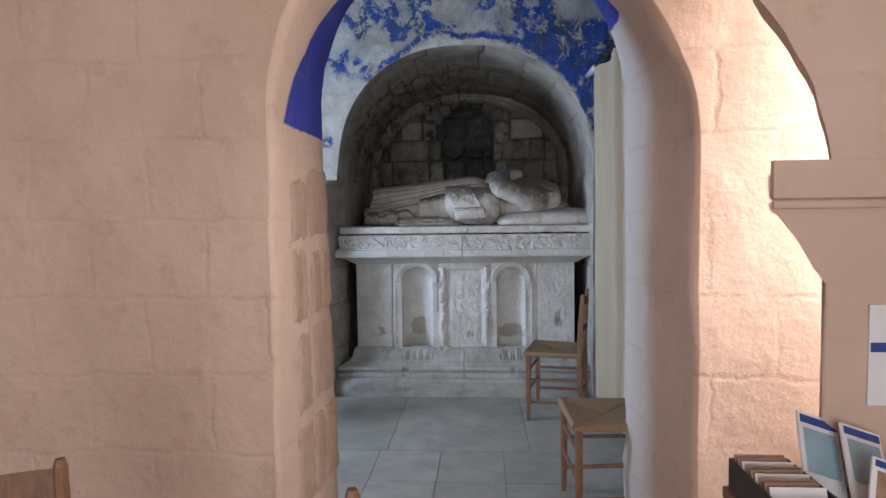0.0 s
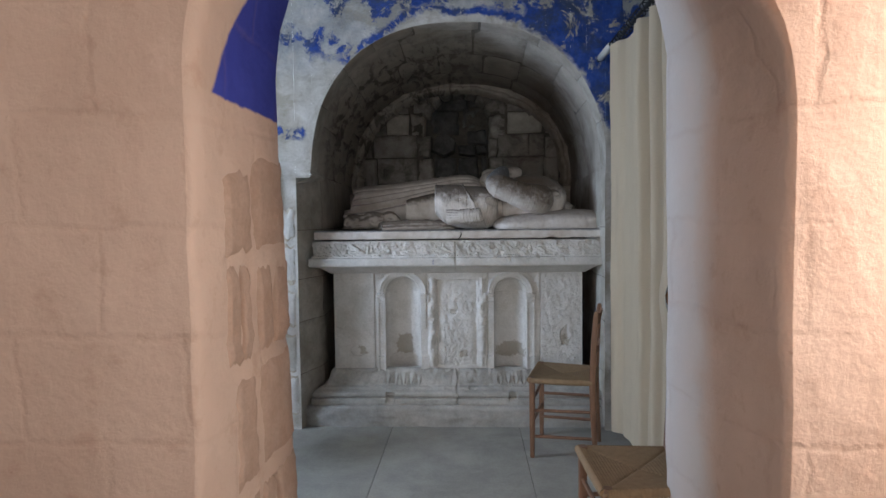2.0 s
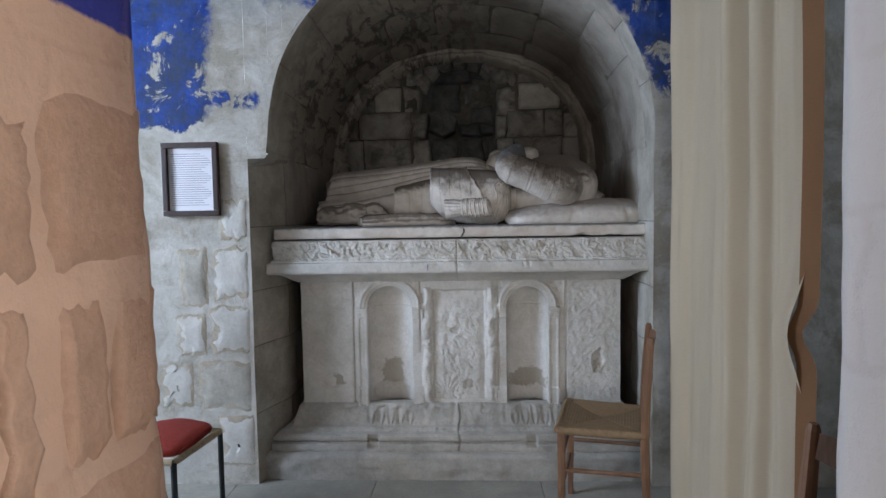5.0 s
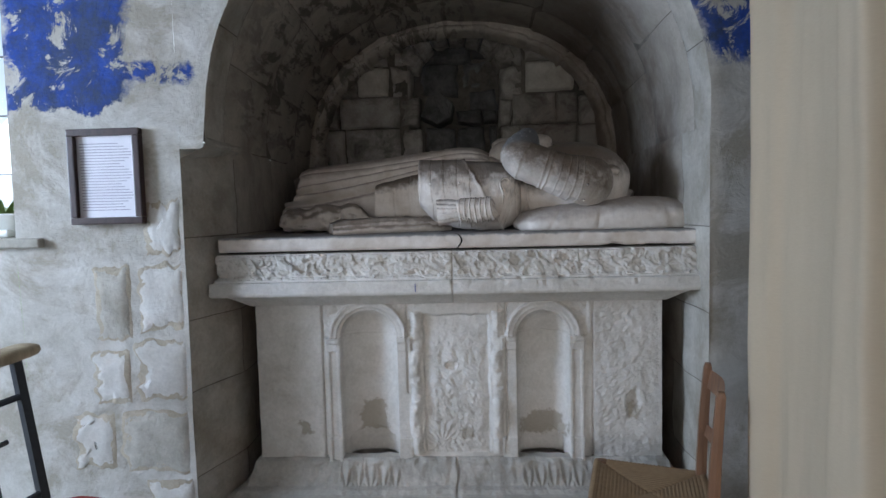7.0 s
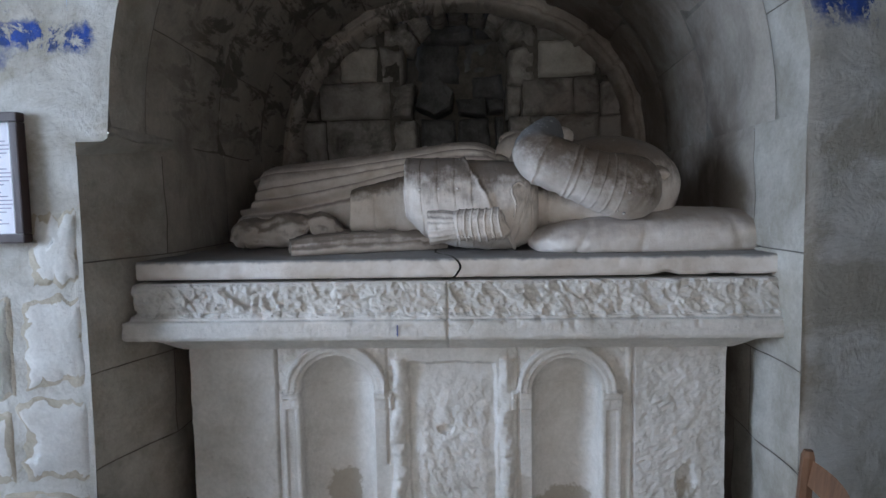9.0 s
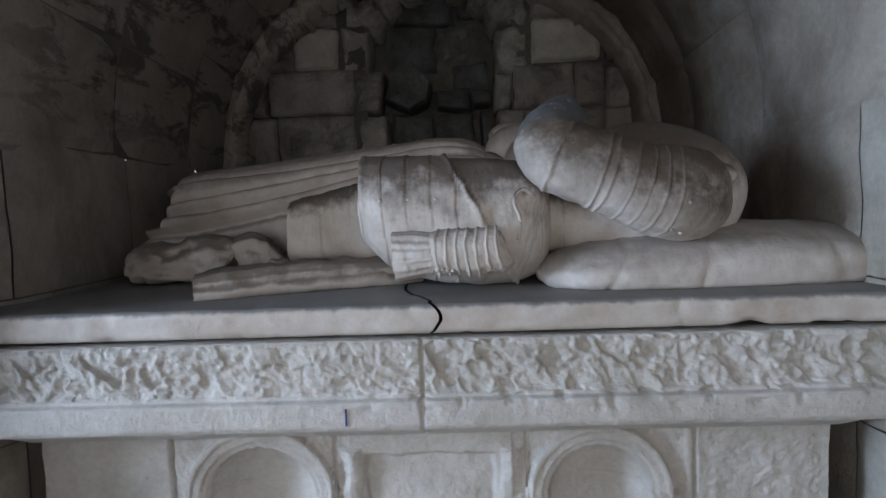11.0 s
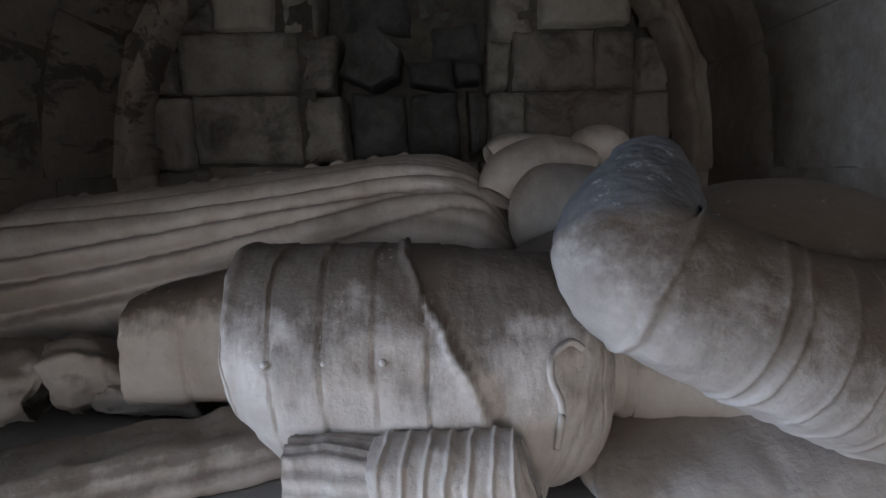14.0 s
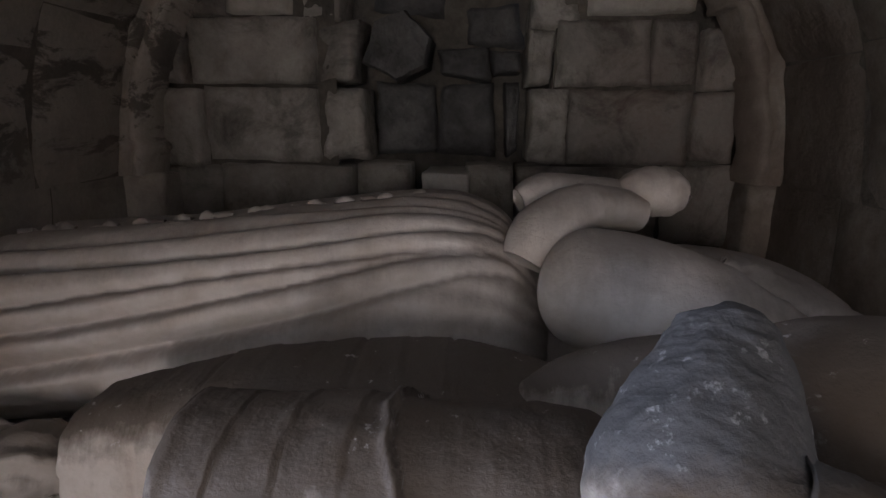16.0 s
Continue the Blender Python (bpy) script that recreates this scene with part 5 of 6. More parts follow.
# stump of the forearm, bent elbow and plated upper arm
loft(bm, ARM, 460, 80, arm_plates, 2.1, 1.345, 0.003, True)
stud(bm, (0.414, 4.556, 1.47), 0.006)
loft(bm, [(0.51, 4.73, 1.538, 0.03, 0.03), (0.556, 4.722, 1.530, 0.026, 0.024), (0.574, 4.72, 1.520, 0.016, 0.014)], 20, 20, jitter=0.006)
# row of small buttons along the lower edge of the arm
for q in range(9):
    stud(bm, (0.268 + 0.017 * q, 4.600 - 0.002 * q, 1.476 - 0.0085 * q), 0.0045)
# far arm
loft(bm, [(0.048, 4.955, 1.512, 0.010, 0.010), (0.065, 4.957, 1.518, 0.030, 0.030), (0.12, 4.96, 1.532, 0.050, 0.050), (0.19, 4.96, 1.545, 0.062, 0.060), (0.30, 4.97, 1.55, 0.070, 0.064), (0.42, 4.98, 1.53, 0.08, 0.075)], 40, 36, lambda s, th, p: 1 + 0.01 * fbm(th * 3, p[0] * 20, 7))
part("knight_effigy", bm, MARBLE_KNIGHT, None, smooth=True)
tagged(bpy.data.objects["knight_effigy"], "headless white marble knight effigy with broken legs lying on the slab", "statue")

# frilled cuff, broken off, that lies against the hip
bm = bmesh.new()
def cuff(s, th, p):
    if p[0] < -0.105:
        return 1 + 0.035 * math.sin(th * 17 + 1.2 * math.sin(th * 4) + 8 * p[0]) + 0.02 * math.sin(th * 41)
    f = ((p[0] + 0.105 + 0.004 * math.sin(th * 2 + 1)) / 0.0215) % 1
    return 1.0 + 0.06 * math.exp(-((f - 0.5) / 0.12) ** 2) + 0.012 * fbm(th * 4, p[0] * 50, 2)


loft(bm, [(-0.188, 4.637, 1.373, 0.040, 0.054), (-0.15, 4.635, 1.375, 0.041, 0.050), (-0.105, 4.632, 1.378, 0.040, 0.045), (-0.09, 4.631, 1.379, 0.043, 0.049), (-0.02, 4.629, 1.38, 0.044, 0.050), (0.035, 4.627, 1.382, 0.043, 0.049), (0.05, 4.627, 1.386, 0.036, 0.038)], 280, 84, cuff, 2.3, SLAB_Z, 0.003)
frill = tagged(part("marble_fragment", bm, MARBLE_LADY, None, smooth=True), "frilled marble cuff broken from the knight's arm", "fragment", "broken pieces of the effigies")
for q in range(14):
    bm = bmesh.new()
    stud(bm, (-0.094 + 0.0107 * q, 4.600, 1.345 + 0.002 * math.sin(q * 1.7)), 0.0052)
    part("bead", bm, MARBLE_LADY, frill, smooth=True)

# the second figure, in a long pleated gown
bm = bmesh.new()


FOLDS = (-0.22, 0.16, 0.42, 0.80, 1.16, 1.50, 1.9)


def pleats(s, th, p):
    """Broad overlapping folds that fan out from the waist."""
    th = (th + math.pi / 2) % (2 * math.pi) - math.pi / 2
    far = min(1.0, max(0.0, (0.10 - p[0]) / 0.95))
    k = 1.0
    for i, a in enumerate(FOLDS):
        c = 1.12 + (a - 1.12) * (0.30 + 0.70 * far ** 0.8) + 0.03 * math.sin(p[0] * 5 + i * 2.1)
        d = th - c
        reach = math.exp(d / 0.02) if d < 0 else math.exp(-d / (0.05 + 0.11 * far))
        k -= (0.02 + (0.17 + 0.05 * math.sin(i * 2.7)) * far ** 0.7) * reach
    near = max(0.0, 1 - far * 2.2)
    k += 0.010 * math.sin(th * 26 + 3 * math.sin(p[0] * 4) + 1.4 * fbm(p[0] * 6, th * 3, 2)) * (0.25 + near)
    return k + 0.06 * far + 0.008 * fbm(p[0] * 9, th * 3, 8)


loft(bm, [(-1.01, 5.44, 1.44, 0.30, 0.165), (-0.98, 5.44, 1.45, 0.30, 0.172), (-0.80, 5.44, 1.46, 0.285, 0.175), (-0.55, 5.44, 1.475, 0.275, 0.185), (-0.30, 5.43, 1.49, 0.27, 0.203), (-0.08, 5.43, 1.50, 0.26, 0.216), (0.04, 5.43, 1.49, 0.235, 0.195), (0.10, 5.43, 1.47, 0.19, 0.135), (0.13, 5.43, 1.45, 0.15, 0.10)], 150, 200, pleats, 2.2, SLAB_Z, upright=True)
for v in bm.verts:
    c = v.co
    w = max(0.0, min(1.0, (-0.86 - c.x) / 0.13))
    c.x += w * (0.24 * (c.z - 1.30) - 0.06 * (c.y - 5.16) + 0.03 * noise.cell(Vector((3, c.y * 9, c.z * 16))))
# bead row on the front of the gown
for q in range(20):
    xx = -0.92 + 0.047 * q + 0.012 * math.sin(q * 2.7)
    top = float(np.interp(xx, (-0.98, -0.80, -0.55, -0.30, -0.08, 0.04), (1.622, 1.635, 1.66, 1.693, 1.716, 1.685)))
    loft(bm, [(xx - 0.016, 5.44, top - 0.006, 0.006, 0.006), (xx, 5.44, top - 0.008, 0.011, 0.016 if q % 3 else 0.010), (xx + 0.018, 5.44, top - 0.006, 0.006, 0.006)], 8, 10, jitter=0.004)
loft(bm, [(0.08, 5.43, 1.44, 0.15, 0.10), (0.20, 5.43, 1.45, 0.16, 0.11), (0.36, 5.44, 1.47, 0.20, 0.14), (0.52, 5.45, 1.465, 0.22, 0.135), (0.64, 5.46, 1.44, 0.20, 0.11), (0.72, 5.46, 1.41, 0.10, 0.07)], 50, 48, None, 2.1, SLAB_Z)


def sleeve(s, th, p):
    return 1 + 0.03 * math.sin(th * 7 + s * 6) * (s > 0.6) + (0.06 * math.exp(-((s - 0.86) / 0.02) ** 2))


loft(bm, [(0.125, 5.245, 1.60, 0.045, 0.06), (0.155, 5.225, 1.597, 0.082, 0.092), (0.215, 5.205, 1.59, 0.10, 0.10), (0.29, 5.185, 1.578, 0.098, 0.095), (0.37, 5.17, 1.56, 0.08, 0.082), (0.43, 5.165, 1.545, 0.055, 0.06), (0.49, 5.18, 1.52, 0.05, 0.05)], 60, 40, sleeve)
# folded forearm and its broken end
loft(bm, [(0.085, 5.26, 1.62, 0.035, 0.05), (0.11, 5.28, 1.665, 0.055, 0.055), (0.17, 5.33, 1.70, 0.052, 0.045), (0.24, 5.37, 1.70, 0.05, 0.04), (0.29, 5.39, 1.69, 0.042, 0.035)], 40, 32, lambda s, th, p: 1 + 0.06 * math.exp(-((s - 0.55) / 0.02) ** 2) + 0.05 * math.exp(-((s - 0.62) / 0.02) ** 2))
loft(bm, [(0.08, 5.40, 1.70, 0.03, 0.03), (0.12, 5.41, 1.715, 0.05, 0.042), (0.20, 5.42, 1.72, 0.05, 0.034), (0.27, 5.42, 1.715, 0.04, 0.03)], 30, 28)
loft(bm, [(0.275, 5.41, 1.70, 0.035, 0.035), (0.31, 5.41, 1.725, 0.05, 0.046), (0.36, 5.41, 1.722, 0.045, 0.04), (0.385, 5.41, 1.715, 0.02, 0.02)], 30, 28, jitter=0.004)
# torn veil behind the shoulder
loft(bm, [(0.44, 5.36, 1.60, 0.02, 0.02), (0.50, 5.34, 1.575, 0.035, 0.03), (0.58, 5.30, 1.53, 0.05, 0.04), (0.66, 5.26, 1.48, 0.06, 0.04), (0.76, 5.22, 1.42, 0.05, 0.03)], 40, 24, jitter=0.012)
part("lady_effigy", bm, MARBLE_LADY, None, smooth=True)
tagged(bpy.data.objects["lady_effigy"], "headless marble lady effigy in a pleated gown on the slab", "statue")

# cushion under the knight's shoulders
bm = bmesh.new()
loft(bm, [(0.205, 4.87, 1.31, 0.004, 0.003), (0.207, 4.87, 1.312, 0.08, 0.024), (0.218, 4.862, 1.315, 0.16, 0.044), (0.245, 4.850, 1.318, 0.215, 0.060), (0.29, 4.842, 1.320, 0.234, 0.070), (0.38, 4.840, 1.322, 0.237, 0.080), (0.50, 4.840, 1.324, 0.234, 0.091), (0.68, 4.842, 1.325, 0.226, 0.097), (0.81, 4.845, 1.324, 0.205, 0.089), (0.86, 4.847, 1.32, 0.17, 0.072), (0.885, 4.85, 1.315, 0.10, 0.04)], 150, 84, lambda s, th, p: 1 + 0.010 * math.sin(th * 5 + p[0] * 9) + 0.012 * fbm(p[0] * 9, th * 2, 3) - 0.020 * math.exp(-((p[0] - 0.30 - 0.02 * math.sin(th * 2)) / 0.006) ** 2) - 0.018 * math.exp(-((p[0] - 0.47 - 0.03 * math.sin(th)) / 0.009) ** 2) - 0.02 * math.exp(-((p[0] - 0.76 + 0.03 * math.sin(th)) / 0.012) ** 2), 2.5, SLAB_Z, 0.003)
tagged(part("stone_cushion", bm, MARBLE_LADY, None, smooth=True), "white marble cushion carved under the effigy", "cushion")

# broken pieces that lie by the feet
def fragment(secs, rows, fn, label, e=2.4, jit=0.007):
    bm = bmesh.new()
    loft(bm, secs, rows, 40, fn, e, SLAB_Z, jit)
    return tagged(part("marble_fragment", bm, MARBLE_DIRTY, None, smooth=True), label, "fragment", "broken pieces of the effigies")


fragment([(-0.655, 4.70, 1.30, 0.075, 0.038), (-0.57, 4.735, 1.306, 0.082, 0.046), (-0.41, 4.81, 1.310, 0.08, 0.047), (-0.25, 4.88, 1.308, 0.075, 0.045), (-0.16, 4.92, 1.305, 0.05, 0.04)], 60, lambda s, th, p: 1 + 0.09 * (1 - 2 * abs(math.sin(th * 3 + s)) ** 0.6) + 0.04 * math.sin(th * 13 + 2 * s), "long pleated marble drapery fragment lying on the slab")
fragment([(-0.945, 5.0, 1.31, 0.05, 0.03), (-0.91, 5.0, 1.345, 0.07, 0.055), (-0.83, 5.0, 1.345, 0.075, 0.05), (-0.75, 5.01, 1.355, 0.075, 0.066), (-0.69, 5.02, 1.352, 0.065, 0.06), (-0.675, 5.02, 1.345, 0.045, 0.04)], 50, lambda s, th, p: 1 + 0.24 * fbm(p[0] * 14, math.cos(th) * 2, math.sin(th) * 2), "rough broken marble lump lying beside the gown")
fragment([(-0.66, 5.03, 1.345, 0.05, 0.05), (-0.63, 5.03, 1.36, 0.055, 0.058), (-0.59, 5.04, 1.345, 0.05, 0.05), (-0.565, 5.04, 1.325, 0.05, 0.032), (-0.42, 5.03, 1.318, 0.045, 0.03)], 50, lambda s, th, p: 1 + 0.24 * fbm(p[0] * 16, math.cos(th) * 2, math.sin(th) * 2 + 3), "broken marble foot fragment lying beside the gown")


# ---- furniture and small things ----
def rush_chair():
    """Ladder-back chair; it faces -x, its seat 0.45 m high."""
    ch = thing("rush_chair", "brown wooden chair with a woven rush seat", "chair", "rush-seated chapel chairs")
    for sx, sy, top, lean in ((-0.165, -0.185, 0.462, 0.0), (-0.165, 0.185, 0.462, 0.0), (0.165, -0.165, 0.84, 0.07), (0.165, 0.165, 0.84, 0.07)):
        bm = bmesh.new()
        seg = [(0.0, 0.0, 0.013), (0.20, 0.0, 0.017), (0.45, 0.0, 0.018), (0.462, 0.0, 0.016)] if top < 0.5 else [(0.0, 0.02, 0.014), (0.25, 0.005, 0.018), (0.45, 0.0, 0.019), (0.65, 0.008, 0.018), (0.83, 0.020, 0.015), (0.845, 0.021, 0.010)]
        rows = []
        for z, dx, r in seg:
            rows.append([bm.verts.new((sx + dx + r * math.cos(math.pi / 4 + a * math.pi / 4) * (1.15 if a % 2 == 0 else 0.95), sy + r * math.sin(math.pi / 4 + a * math.pi / 4) * (1.15 if a % 2 == 0 else 0.95), z)) for a in range(8)])
        for a, b in zip(rows, rows[1:]):
            for j in range(8):
                bm.faces.new((a[j], a[(j + 1) % 8], b[(j + 1) % 8], b[j]))
        bm.faces.new(rows[0][::-1]), bm.faces.new(rows[-1])
        part("leg", bm, CHAIR_WOOD, ch)
    for z in (0.12, 0.27):
        for sy in (-0.178, 0.178):
            bm = bmesh.new()
            rod(bm, (-0.16, sy, z), (0.165, sy * 0.93, z + 0.01), 0.0095, n=8)
            part("stretcher", bm, CHAIR_WOOD, ch)
    for sx, z in ((-0.165, 0.20), (-0.165, 0.33), (0.17, 0.17)):
        bm = bmesh.new()
        rod(bm, (sx, -0.175, z), (sx, 0.175, z), 0.0095, n=8)
        part("stretcher", bm, CHAIR_WOOD, ch)
    for z0, z1, dx in ((0.765, 0.825, 0.014), (0.60, 0.64, 0.005)):
        bm = grid(14, 5, lambda u, v, z0=z0, z1=z1, dx=dx: Vector((0.165 + dx + 0.022 * math.sin(math.pi * u) + (z1 - z0) * v * 0.2, -0.16 + 0.32 * u, z0 + (z1 - z0) * v * (1 + 0.15 * math.sin(math.pi * u)))))
        bmesh.ops.solidify(bm, geom=bm.faces[:], thickness=0.013)
        part("back_slat", bm, CHAIR_WOOD, ch, smooth=False)
    # seat of four triangles of rush cords that meet in the middle
    def seat(u, v):
        x, y = -0.185 + 0.365 * u, (-0.2 + 0.4 * v) * (1.03 - 0.12 * u)
        cx, cy = (u - 0.5) * 2, (v - 0.5) * 2
        d = max(abs(cx), abs(cy))
        k = math.sin(d * 0.19 / 0.0062 * math.pi)
        edge = max(0, d - 0.93) / 0.07
        dip = -0.014 * (1 - d * d)
        diag = -0.004 * math.exp(-((abs(cx) - abs(cy)) / 0.04) ** 2)
        return Vector((x, y, 0.462 + dip + diag + 0.0022 * k - 0.022 * edge ** 2))
    part("seat", grid(90, 90, seat), RUSH, ch, "woven rush seat", smooth=True)
    bm = grid(70, 8, lambda u, v: Vector((-0.16 + 0.315 * u, -0.17 + 0.34 * v, 0.437 + 0.0015 * math.sin(u * 250))))
    part("seat_underside", bm, RUSH, ch)
    for k, (a, b) in enumerate((((-0.18, -0.195), (-0.18, 0.195)), ((0.17, -0.17), (0.17, 0.17)), ((-0.17, -0.195), (0.165, -0.172)), ((-0.17, 0.195), (0.165, 0.172)))):
        bm = bmesh.new()
        L = math.hypot(b[0] - a[0], b[1] - a[1])
        loft(bm, [(a[0], a[1], 0.446, 0.014, 0.016), ((a[0] + b[0]) / 2, (a[1] + b[1]) / 2, 0.444, 0.015, 0.018), (b[0], b[1], 0.446, 0.014, 0.016)], 90, 12, lambda s, th, p, L=L: 1 + 0.09 * math.sin(s * L * 520), jitter=0)
        part("rush_edge", bm, RUSH, ch, smooth=True)
    return ch


chair = rush_chair()
chair.matrix_world = pose(0.520, 4.075, 0, 0, 0, -15)
chair["label"] = "brown wooden chair with woven rush seat, standing before the tomb"
c2 = copy_thing(chair, pose(0.575, 2.735, 0, 0, 0, 2))
c2["label"] = "brown wooden chair with woven rush seat beside the curtain"
c3 = copy_thing(chair, pose(-0.886, 0.953, 0, 0, 0, 135))
c3["label"] = "brown wooden chair with woven rush seat in the nave"
c4 = copy_thing(chair, pose(-0.322, 0.845, 0, 0, 0, 113))
c4["label"] = "brown wooden chair with woven rush seat in the nave"

# curtain on a rod with rings
curtain = thing("curtain", "cream linen curtain with a brown hem hanging from rings", "curtain")
CY0, CY1, CZ0, CZ1 = 3.07, 3.96, 0.165, 2.285


def hem_shift(z):
    k = max(0, 1 - abs(z - 1.03) / 0.9)
    return -0.035 * k


def cloth_at(u, v):
    z = CZ0 + (CZ1 - CZ0) * v
    y0 = CY0 + hem_shift(z) * 0.6
    y = CY1 + (y0 - CY1) * u
    ph = u * 24 + 1.9 * math.sin(u * 7 + 0.6) + 0.30 * math.sin(z * 1.6 + u * 5)
    amp = 0.024 + 0.010 * math.sin(u * 11 + 1) - 0.008 * (1 - v)
    x = 0.765 + 0.04 * u + amp * math.tanh(2.6 * math.sin(ph)) + 0.005 * math.sin(ph * 2.3 + 1.1 * z) + 0.008 * fbm(u * 7, z * 1.5, 3) - (0.05 * math.exp(-((z - 1.03) / 0.12) ** 2) * (u > 0.85) * (u - 0.85) / 0.15)
    if v < 0.05:
        z += 0.03 * math.sin(u * 5)
    return Vector((x, y, z))


part("cloth", grid(170, 70, cloth_at), LINEN, curtain, smooth=True)


def hem_at(u, v):
    z = CZ0 + 0.02 + (CZ1 - CZ0 - 0.02) * v
    k = math.exp(-((z - 1.03) / 0.05) ** 2)
    w = 0.040 * (1 - 0.6 * k) + 0.02 * max(0, v - 0.6)
    y0 = CY0 + hem_shift(z) * 0.6
    return Vector((0.80 + 0.03 * u - 0.03 * k + 0.004 * math.sin(z * 5), y0 + 0.01 - w * u, z))


part("hem", grid(8, 70, hem_at), HEM, curtain, "folded brown hem", smooth=True)
rail = thing("curtain_rod", "dark curtain rod with metal rings along the wall", "curtain rod")
bm = bmesh.new()
rod(bm, (0.772, 4.36, 2.33), (0.80, 2.70, 2.33), 0.011, n=12)
part("pole", bm, IRON, rail, smooth=True)
bm = bmesh.new()
rod(bm, (0.772, 4.30, 2.33), (0.772, 4.05, 2.33), 0.021, n=12)
part("finial", bm, POT, rail, "white painted end", smooth=True)
for i in range(13):
    bm = bmesh.new()
    yy = 3.98 - 0.058 * i - 0.01 * math.sin(i * 3.3)
    pts = [(0.775 + 0.024 * math.cos(a * math.pi / 8), yy + 0.012 * math.sin(a * math.pi / 8), 2.318 + 0.024 * math.sin(a * math.pi / 8)) for a in range(17)]
    for a, b in zip(pts, pts[1:]):
        rod(bm, a, b, 0.0035, n=6)
    part("ring", bm, IRON, rail)

# framed text on the far wall
fr = thing("picture_frame", "dark wooden frame with a printed text sheet on the wall", "picture")
FX0, FX1, FZ0, FZ1, FY = -1.556, -1.279, 1.360, 1.717, W - 0.012
for xa, xb, za, zb in ((FX0, FX1, FZ0, FZ0 + 0.026), (FX0, FX1, FZ1 - 0.026, FZ1), (FX0, FX0 + 0.026, FZ0 + 0.0265, FZ1 - 0.0265), (FX1 - 0.026, FX1, FZ0 + 0.0265, FZ1 - 0.0265)):
    part("frame_bar", box(xa, xb, FY - 0.022, FY + 0.010, za, zb, 0.004), FRAME_WOOD, fr)
part("sheet", box(FX0 + 0.024, FX1 - 0.024, FY - 0.002, FY + 0.006, FZ0 + 0.024, FZ1 - 0.024), PAPER, fr, "pale printed sheet")
bm = bmesh.new()
for i in range(24):
    z = FZ1 - 0.055 - i * 0.0108
    w = 0.20 * (0.75 + 0.25 * abs(math.sin(i * 2.7)))
    add_box(bm, FX0 + 0.038, FX0 + 0.038 + w, FY - 0.0032, FY - 0.0015, z - 0.0016, z + 0.0016)
part("text_line", bm, INK, fr)
bm = grid(2, 2, lambda u, v: Vector((FX0 + 0.02 + (FX1 - FX0 - 0.04) * u, FY - 0.008, FZ0 + 0.02 + (FZ1 - FZ0 - 0.04) * v)))
gp = part("glass", bm, GLASS, fr)
gp.visible_shadow = False

# kneeling chair of iron with a wooden rest and a red cushion
pd = thing("kneeling_chair", "dark iron kneeling chair with a wooden arm rest and red cushion", "chair")
LB, LT = Vector((-1.455, 3.74, 0.0)), Vector((-1.645, 3.83, 0.885))
RB, RT = Vector((-1.405, 4.04, 0.0)), Vector((-1.590, 4.11, 0.905))


def bar(bm, a, b, w=0.012):
    rod(bm, a, b, w, n=8)


def on(a, b, z):
    k = (z - a.z) / (b.z - a.z)
    return a.lerp(b, k)


for a, b in ((LB, LT), (RB, RT)):
    bm = bmesh.new()
    m = (b - a).to_track_quat("Z", "Y").to_matrix().to_4x4()
    add_box(bm, -0.014, 0.014, -0.014, 0.014, 0, (b - a).length, Matrix.Translation(a) @ m)
    part("post", bm, IRON, pd)
for z in (0.44, 0.77):
    bm = bmesh.new()
    bar(bm, on(LB, LT, z), on(RB, RT, z + 0.01))
    part("crossbar", bm, IRON, pd)
bm = bmesh.new()
mid_low, mid_high = on(LB, LT, 0.45).lerp(on(RB, RT, 0.45), 0.5), on(LB, LT, 0.77).lerp(on(RB, RT, 0.77), 0.5)
bar(bm, mid_low, mid_high, 0.009)
cross = mid_low.lerp(mid_high, 0.62)
side = (RT - LT).normalized() * 0.06
bar(bm, cross - side, cross + side, 0.009)
part("cross", bm, IRON, pd, "small iron cross")
bm = bmesh.new()
dirv = (RT - LT).normalized()
loft(bm, [(*(LT - dirv * 0.07 + Vector((0, 0, 0.02))), 0.035, 0.016), (*(LT - dirv * 0.03 + Vector((0, 0, 0.02))), 0.05, 0.024), (*(LT.lerp(RT, 0.5) + Vector((0, 0, 0.022))), 0.052, 0.025), (*(RT + dirv * 0.03 + Vector((0, 0, 0.02))), 0.05, 0.024), (*(RT + dirv * 0.07 + Vector((0, 0, 0.02))), 0.035, 0.016)], 30, 24, None, 3.0)
part("arm_rest", bm, OLD_WOOD, pd, "worn pale wooden rest", smooth=True)
bm = bmesh.new()
for a, b in (((-1.44, 3.70, 0.41), (-1.17, 3.675, 0.41)), ((-1.40, 4.04, 0.41), (-1.13, 4.01, 0.41)), ((-1.17, 3.675, 0.41), (-1.13, 4.01, 0.41)), ((-1.44, 3.70, 0.41), (-1.40, 4.04, 0.41))):
    bar(bm, a, b, 0.014)
part("seat_frame", bm, OLD_WOOD, pd, "pale wooden seat frame")
for x, y in ((-1.17, 3.675), (-1.13, 4.01)):
    bm = bmesh.new()
    bar(bm, (x, y, 0), (x, y, 0.41), 0.012)
    part("leg", bm, IRON, pd)
bm = bmesh.new()
loft(bm, [(-1.44, 3.865, 0.43, 0.13, 0.015), (-1.41, 3.862, 0.438, 0.155, 0.028), (-1.30, 3.855, 0.445, 0.165, 0.038), (-1.19, 3.848, 0.438, 0.155, 0.028), (-1.16, 3.846, 0.43, 0.13, 0.015)], 40, 40, lambda s, th, p: 1 + 0.01 * math.sin(th * 9), 3.2)
part("cushion", bm, RED, pd, "flat red velvet cushion", smooth=True)
pd.matrix_world = pose(-0.042, 0, 0)

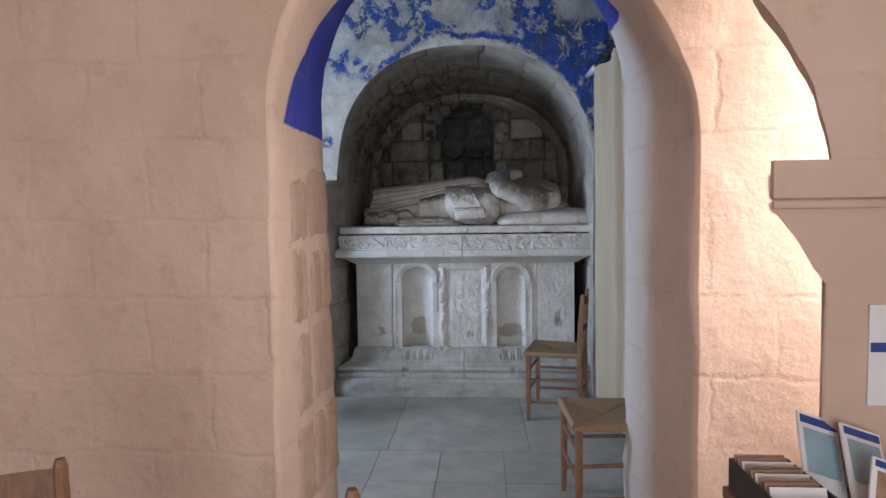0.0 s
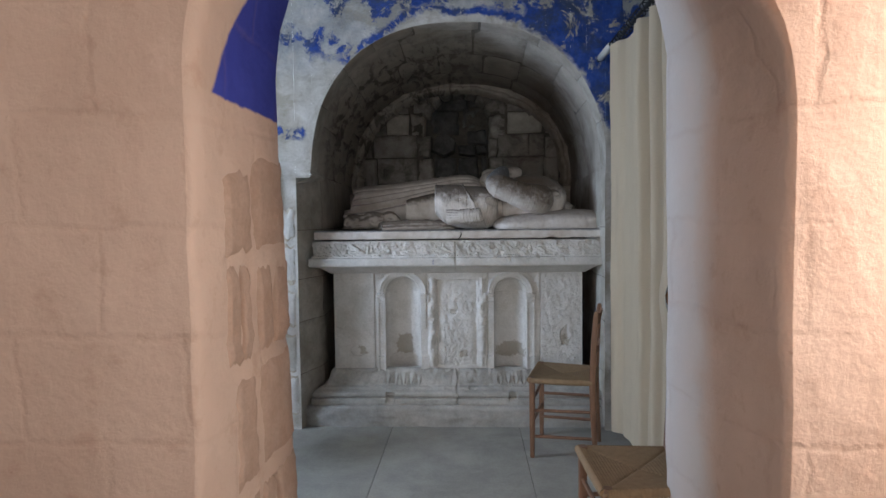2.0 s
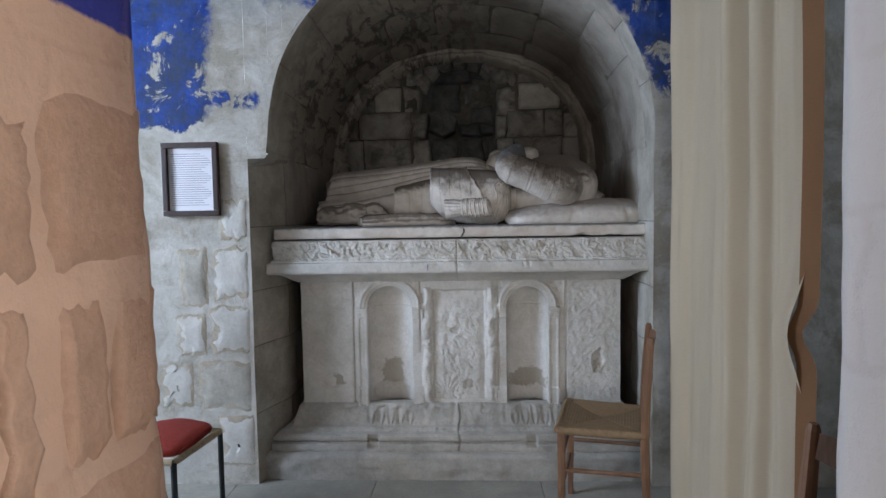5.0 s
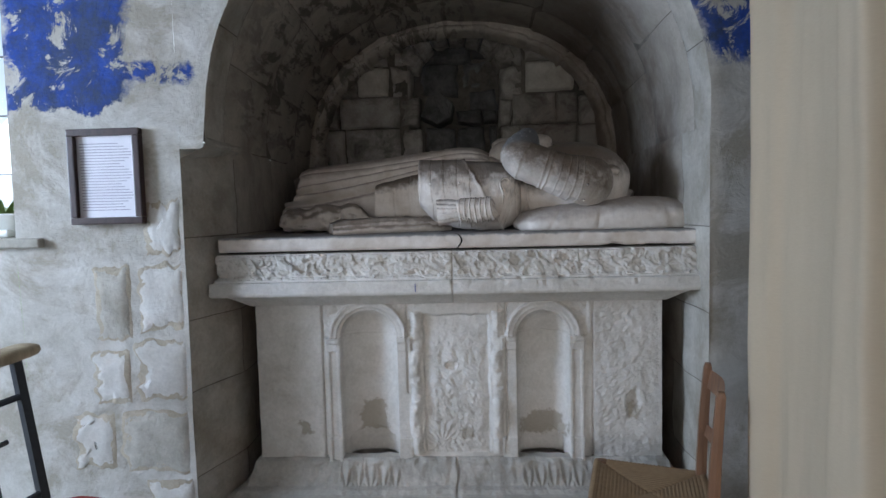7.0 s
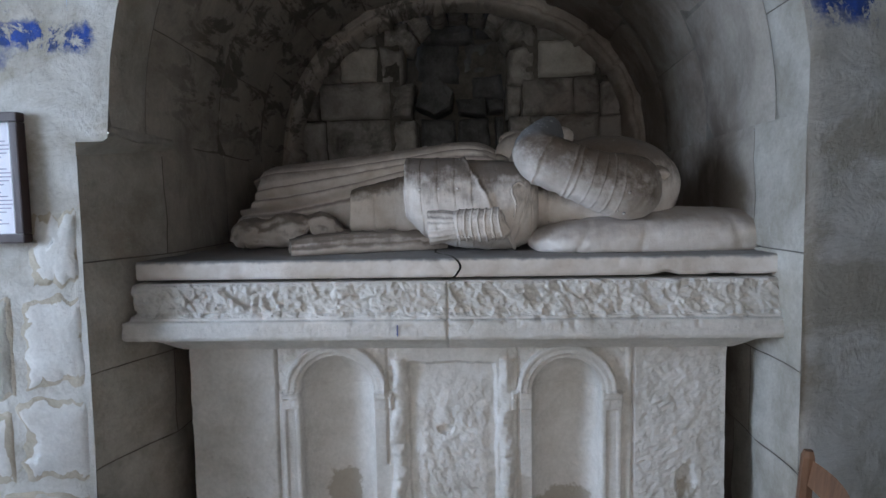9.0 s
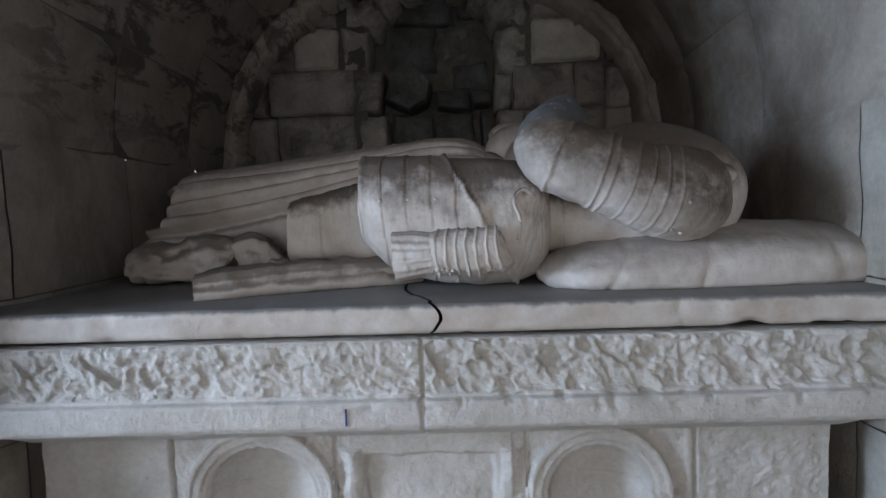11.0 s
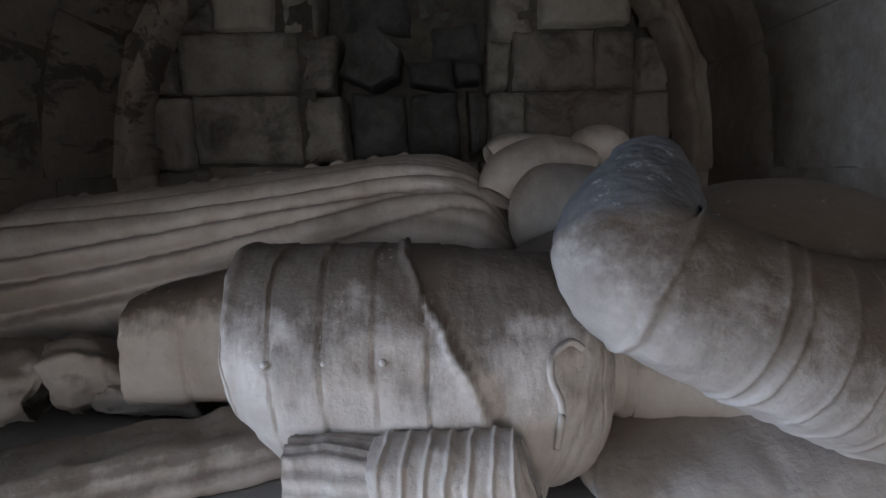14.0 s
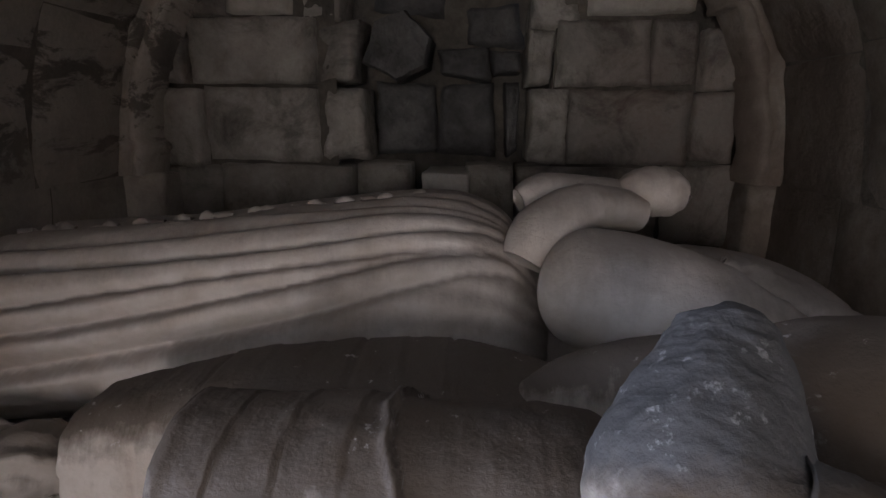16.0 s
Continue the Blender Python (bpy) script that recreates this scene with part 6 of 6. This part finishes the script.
# things on the window sill
plant = thing("potted_plant", "spiky pale green plant in a white trough on the sill", "plant")
bm = bmesh.new()
rows = []
for w, z in ((0.085, 0.0), (0.09, 0.004), (0.10, 0.085), (0.106, 0.09), (0.106, 0.098), (0.097, 0.098), (0.095, 0.07)):
    ring = []
    for a in range(28):
        c, d = math.cos(a * math.pi / 14), math.sin(a * math.pi / 14)
        ring.append(bm.verts.new((-2.0 + w * math.copysign(abs(c) ** 0.5, c), 4.56 + 0.6 * w * math.copysign(abs(d) ** 0.5, d), 1.3125 + z)))
    rows.append(ring)
for a, b in zip(rows, rows[1:]):
    for j in range(28):
        bm.faces.new((a[j], a[(j + 1) % 28], b[(j + 1) % 28], b[j]))
bm.faces.new(rows[0][::-1]), bm.faces.new(rows[-1])
part("trough", bm, POT, plant, smooth=True)
bm = bmesh.new()
for k in range(8):
    a0, a1 = math.pi * k / 8, math.pi * (k + 1) / 8
    rod(bm, (-1.895, 4.56 + 0.03 * math.cos(a0), 1.40 + 0.035 * math.sin(a0)), (-1.895, 4.56 + 0.03 * math.cos(a1), 1.40 + 0.035 * math.sin(a1)), 0.005, n=6)
part("handle", bm, POT, plant)
rnd = random.Random(4)
for i in range(18):
    an = i * 2.4 + rnd.uniform(-0.3, 0.3)
    ln = rnd.uniform(0.16, 0.30)
    up = rnd.uniform(0.5, 1.3)

    def leaf(u, v, an=an, ln=ln, up=up):
        w = 0.012 * (1 - u) ** 0.6 * (v - 0.5) * 2
        r = 0.01 + ln * u * (1 - 0.15 * up)
        z = 1.39 + ln * up * u * (1 - 0.75 * u)
        return Vector((-2.0 + r * math.cos(an) - w * math.sin(an), 4.56 + r * math.sin(an) * 0.75 + w * math.cos(an), z + abs(v - 0.5) * 0.008))
    part("leaf", grid(12, 3, leaf), LEAF, plant, smooth=True)
for i, (x, y, s) in enumerate(((-1.87, 4.52, 0.028), (-1.92, 4.47, 0.022), (-2.12, 4.50, 0.03), (-1.83, 4.58, 0.02))):
    bm = rough_block(x - s, x + s, y - s, y + s, 1.3125, 1.3125 + s * 1.3, 0.010, 2, i * 3.3, 0.006)
    tagged(part("stone_piece", bm, POT, smooth=True), "small white stone lying on the window sill", "stone", "stones on the sill")

# stand with leaflets beside the pier
table = thing("leaflet_stand", "narrow wooden stand for leaflets beside the pier", "table")
part("top", box(0.505, 1.05, 1.02, 1.265, 0.755, 0.78, 0.004), CHAIR_WOOD, table)
for x in (0.53, 1.02):
    for y in (1.05, 1.24):
        part("leg", box(x - 0.015, x + 0.015, y - 0.015, y + 0.015, 0, 0.754), CHAIR_WOOD, table)
cb = thing("card_box", "open dark cardboard box of printed cards", "box")
for xa, xb, ya, yb in ((0.512, 0.516, 1.05, 1.25), (0.626, 0.630, 1.05, 1.25), (0.516, 0.626, 1.05, 1.054), (0.516, 0.626, 1.246, 1.25)):
    part("side", box(xa, xb, ya, yb, 0.781, 0.845), CARD, cb)
part("base", box(0.516, 0.626, 1.054, 1.246, 0.781, 0.784), CARD, cb)
for i in range(9):
    bm = box(-0.05, 0.05, -0.001, 0.001, 0, 0.07)
    o = part("card", bm, BROWN_PRINT if i % 3 else PAPER, cb)
    o.matrix_world = pose(0.571, 1.075 + 0.019 * i, 0.787, -18, 0, 3 * math.sin(i * 2))
for i, (x, y, h, an) in enumerate(((0.675, 1.19, 0.165, 12), (0.745, 1.16, 0.15, 14), (0.72, 1.06, 0.12, -8))):
    lf = thing("leaflet", "glossy printed leaflet with a pale blue picture standing on the stand", "leaflet", "printed leaflets", pose(x, y, 0.79, -32, 20, an))
    part("sheet", box(-0.05, 0.05, -0.003, 0.003, 0, h, 0.001), PAPER, lf)
    part("print", box(-0.04, 0.04, -0.0048, -0.0035, h * 0.25, h * 0.8), SKY_PRINT if i != 2 else BROWN_PRINT, lf, "pale blue picture")
    part("title_bar", box(-0.045, 0.045, -0.0048, -0.0035, h * 0.86, h * 0.96), BLUE_INK, lf)
nt_ = thing("notice", "white paper notice with a blue band on the pier", "notice")
part("sheet", box(0.80, 1.0, 1.273, 1.277, 0.95, 1.16), PAPER, nt_)
part("blue_band", box(0.803, 0.997, 1.271, 1.2725, 1.062, 1.082), BLUE_INK, nt_)

# ---- floor stones ----
fl = bpy.data.objects["floor"]
rnd = random.Random(9)
xs = [-0.575 - 0.355 * 9 + 0.355 * i for i in range(17)]
ys = [2.14, 2.56, 2.98, 3.39]
for a, b in zip(ys, ys[1:]):
    off = rnd.uniform(-0.02, 0.02)
    for xa, xb in zip(xs, xs[1:]):
        bm = box(xa + off + 0.0018, xb + off - 0.0018, a + 0.0018, b - 0.0018, -0.02, rnd.uniform(-0.001, 0.0015), 0.003)
        part("floor_stone", bm, FLOOR_STONE, fl)
xs = [-4.0, -2.0, -1.25, -0.55, 0.28, 0.95, 1.9]
for i, (xa, xb) in enumerate(zip(xs, xs[1:])):
    part("floor_stone", box(xa + 0.002, xb - 0.002, 3.393, 4.45, -0.02, 0.0005 + 0.0005 * (i % 2), 0.003), FLOOR_STONE, fl)
for i in range(11):
    for j in range(9):
        part("floor_stone", box(-3.2 + 0.5 * i + 0.003, -2.7 + 0.5 * i - 0.003, -3.1 + 0.58 * j + 0.003, -3.1 + 0.58 * (j + 1) - 0.003, -0.02, 0, 0.003), FLOOR_STONE, fl)
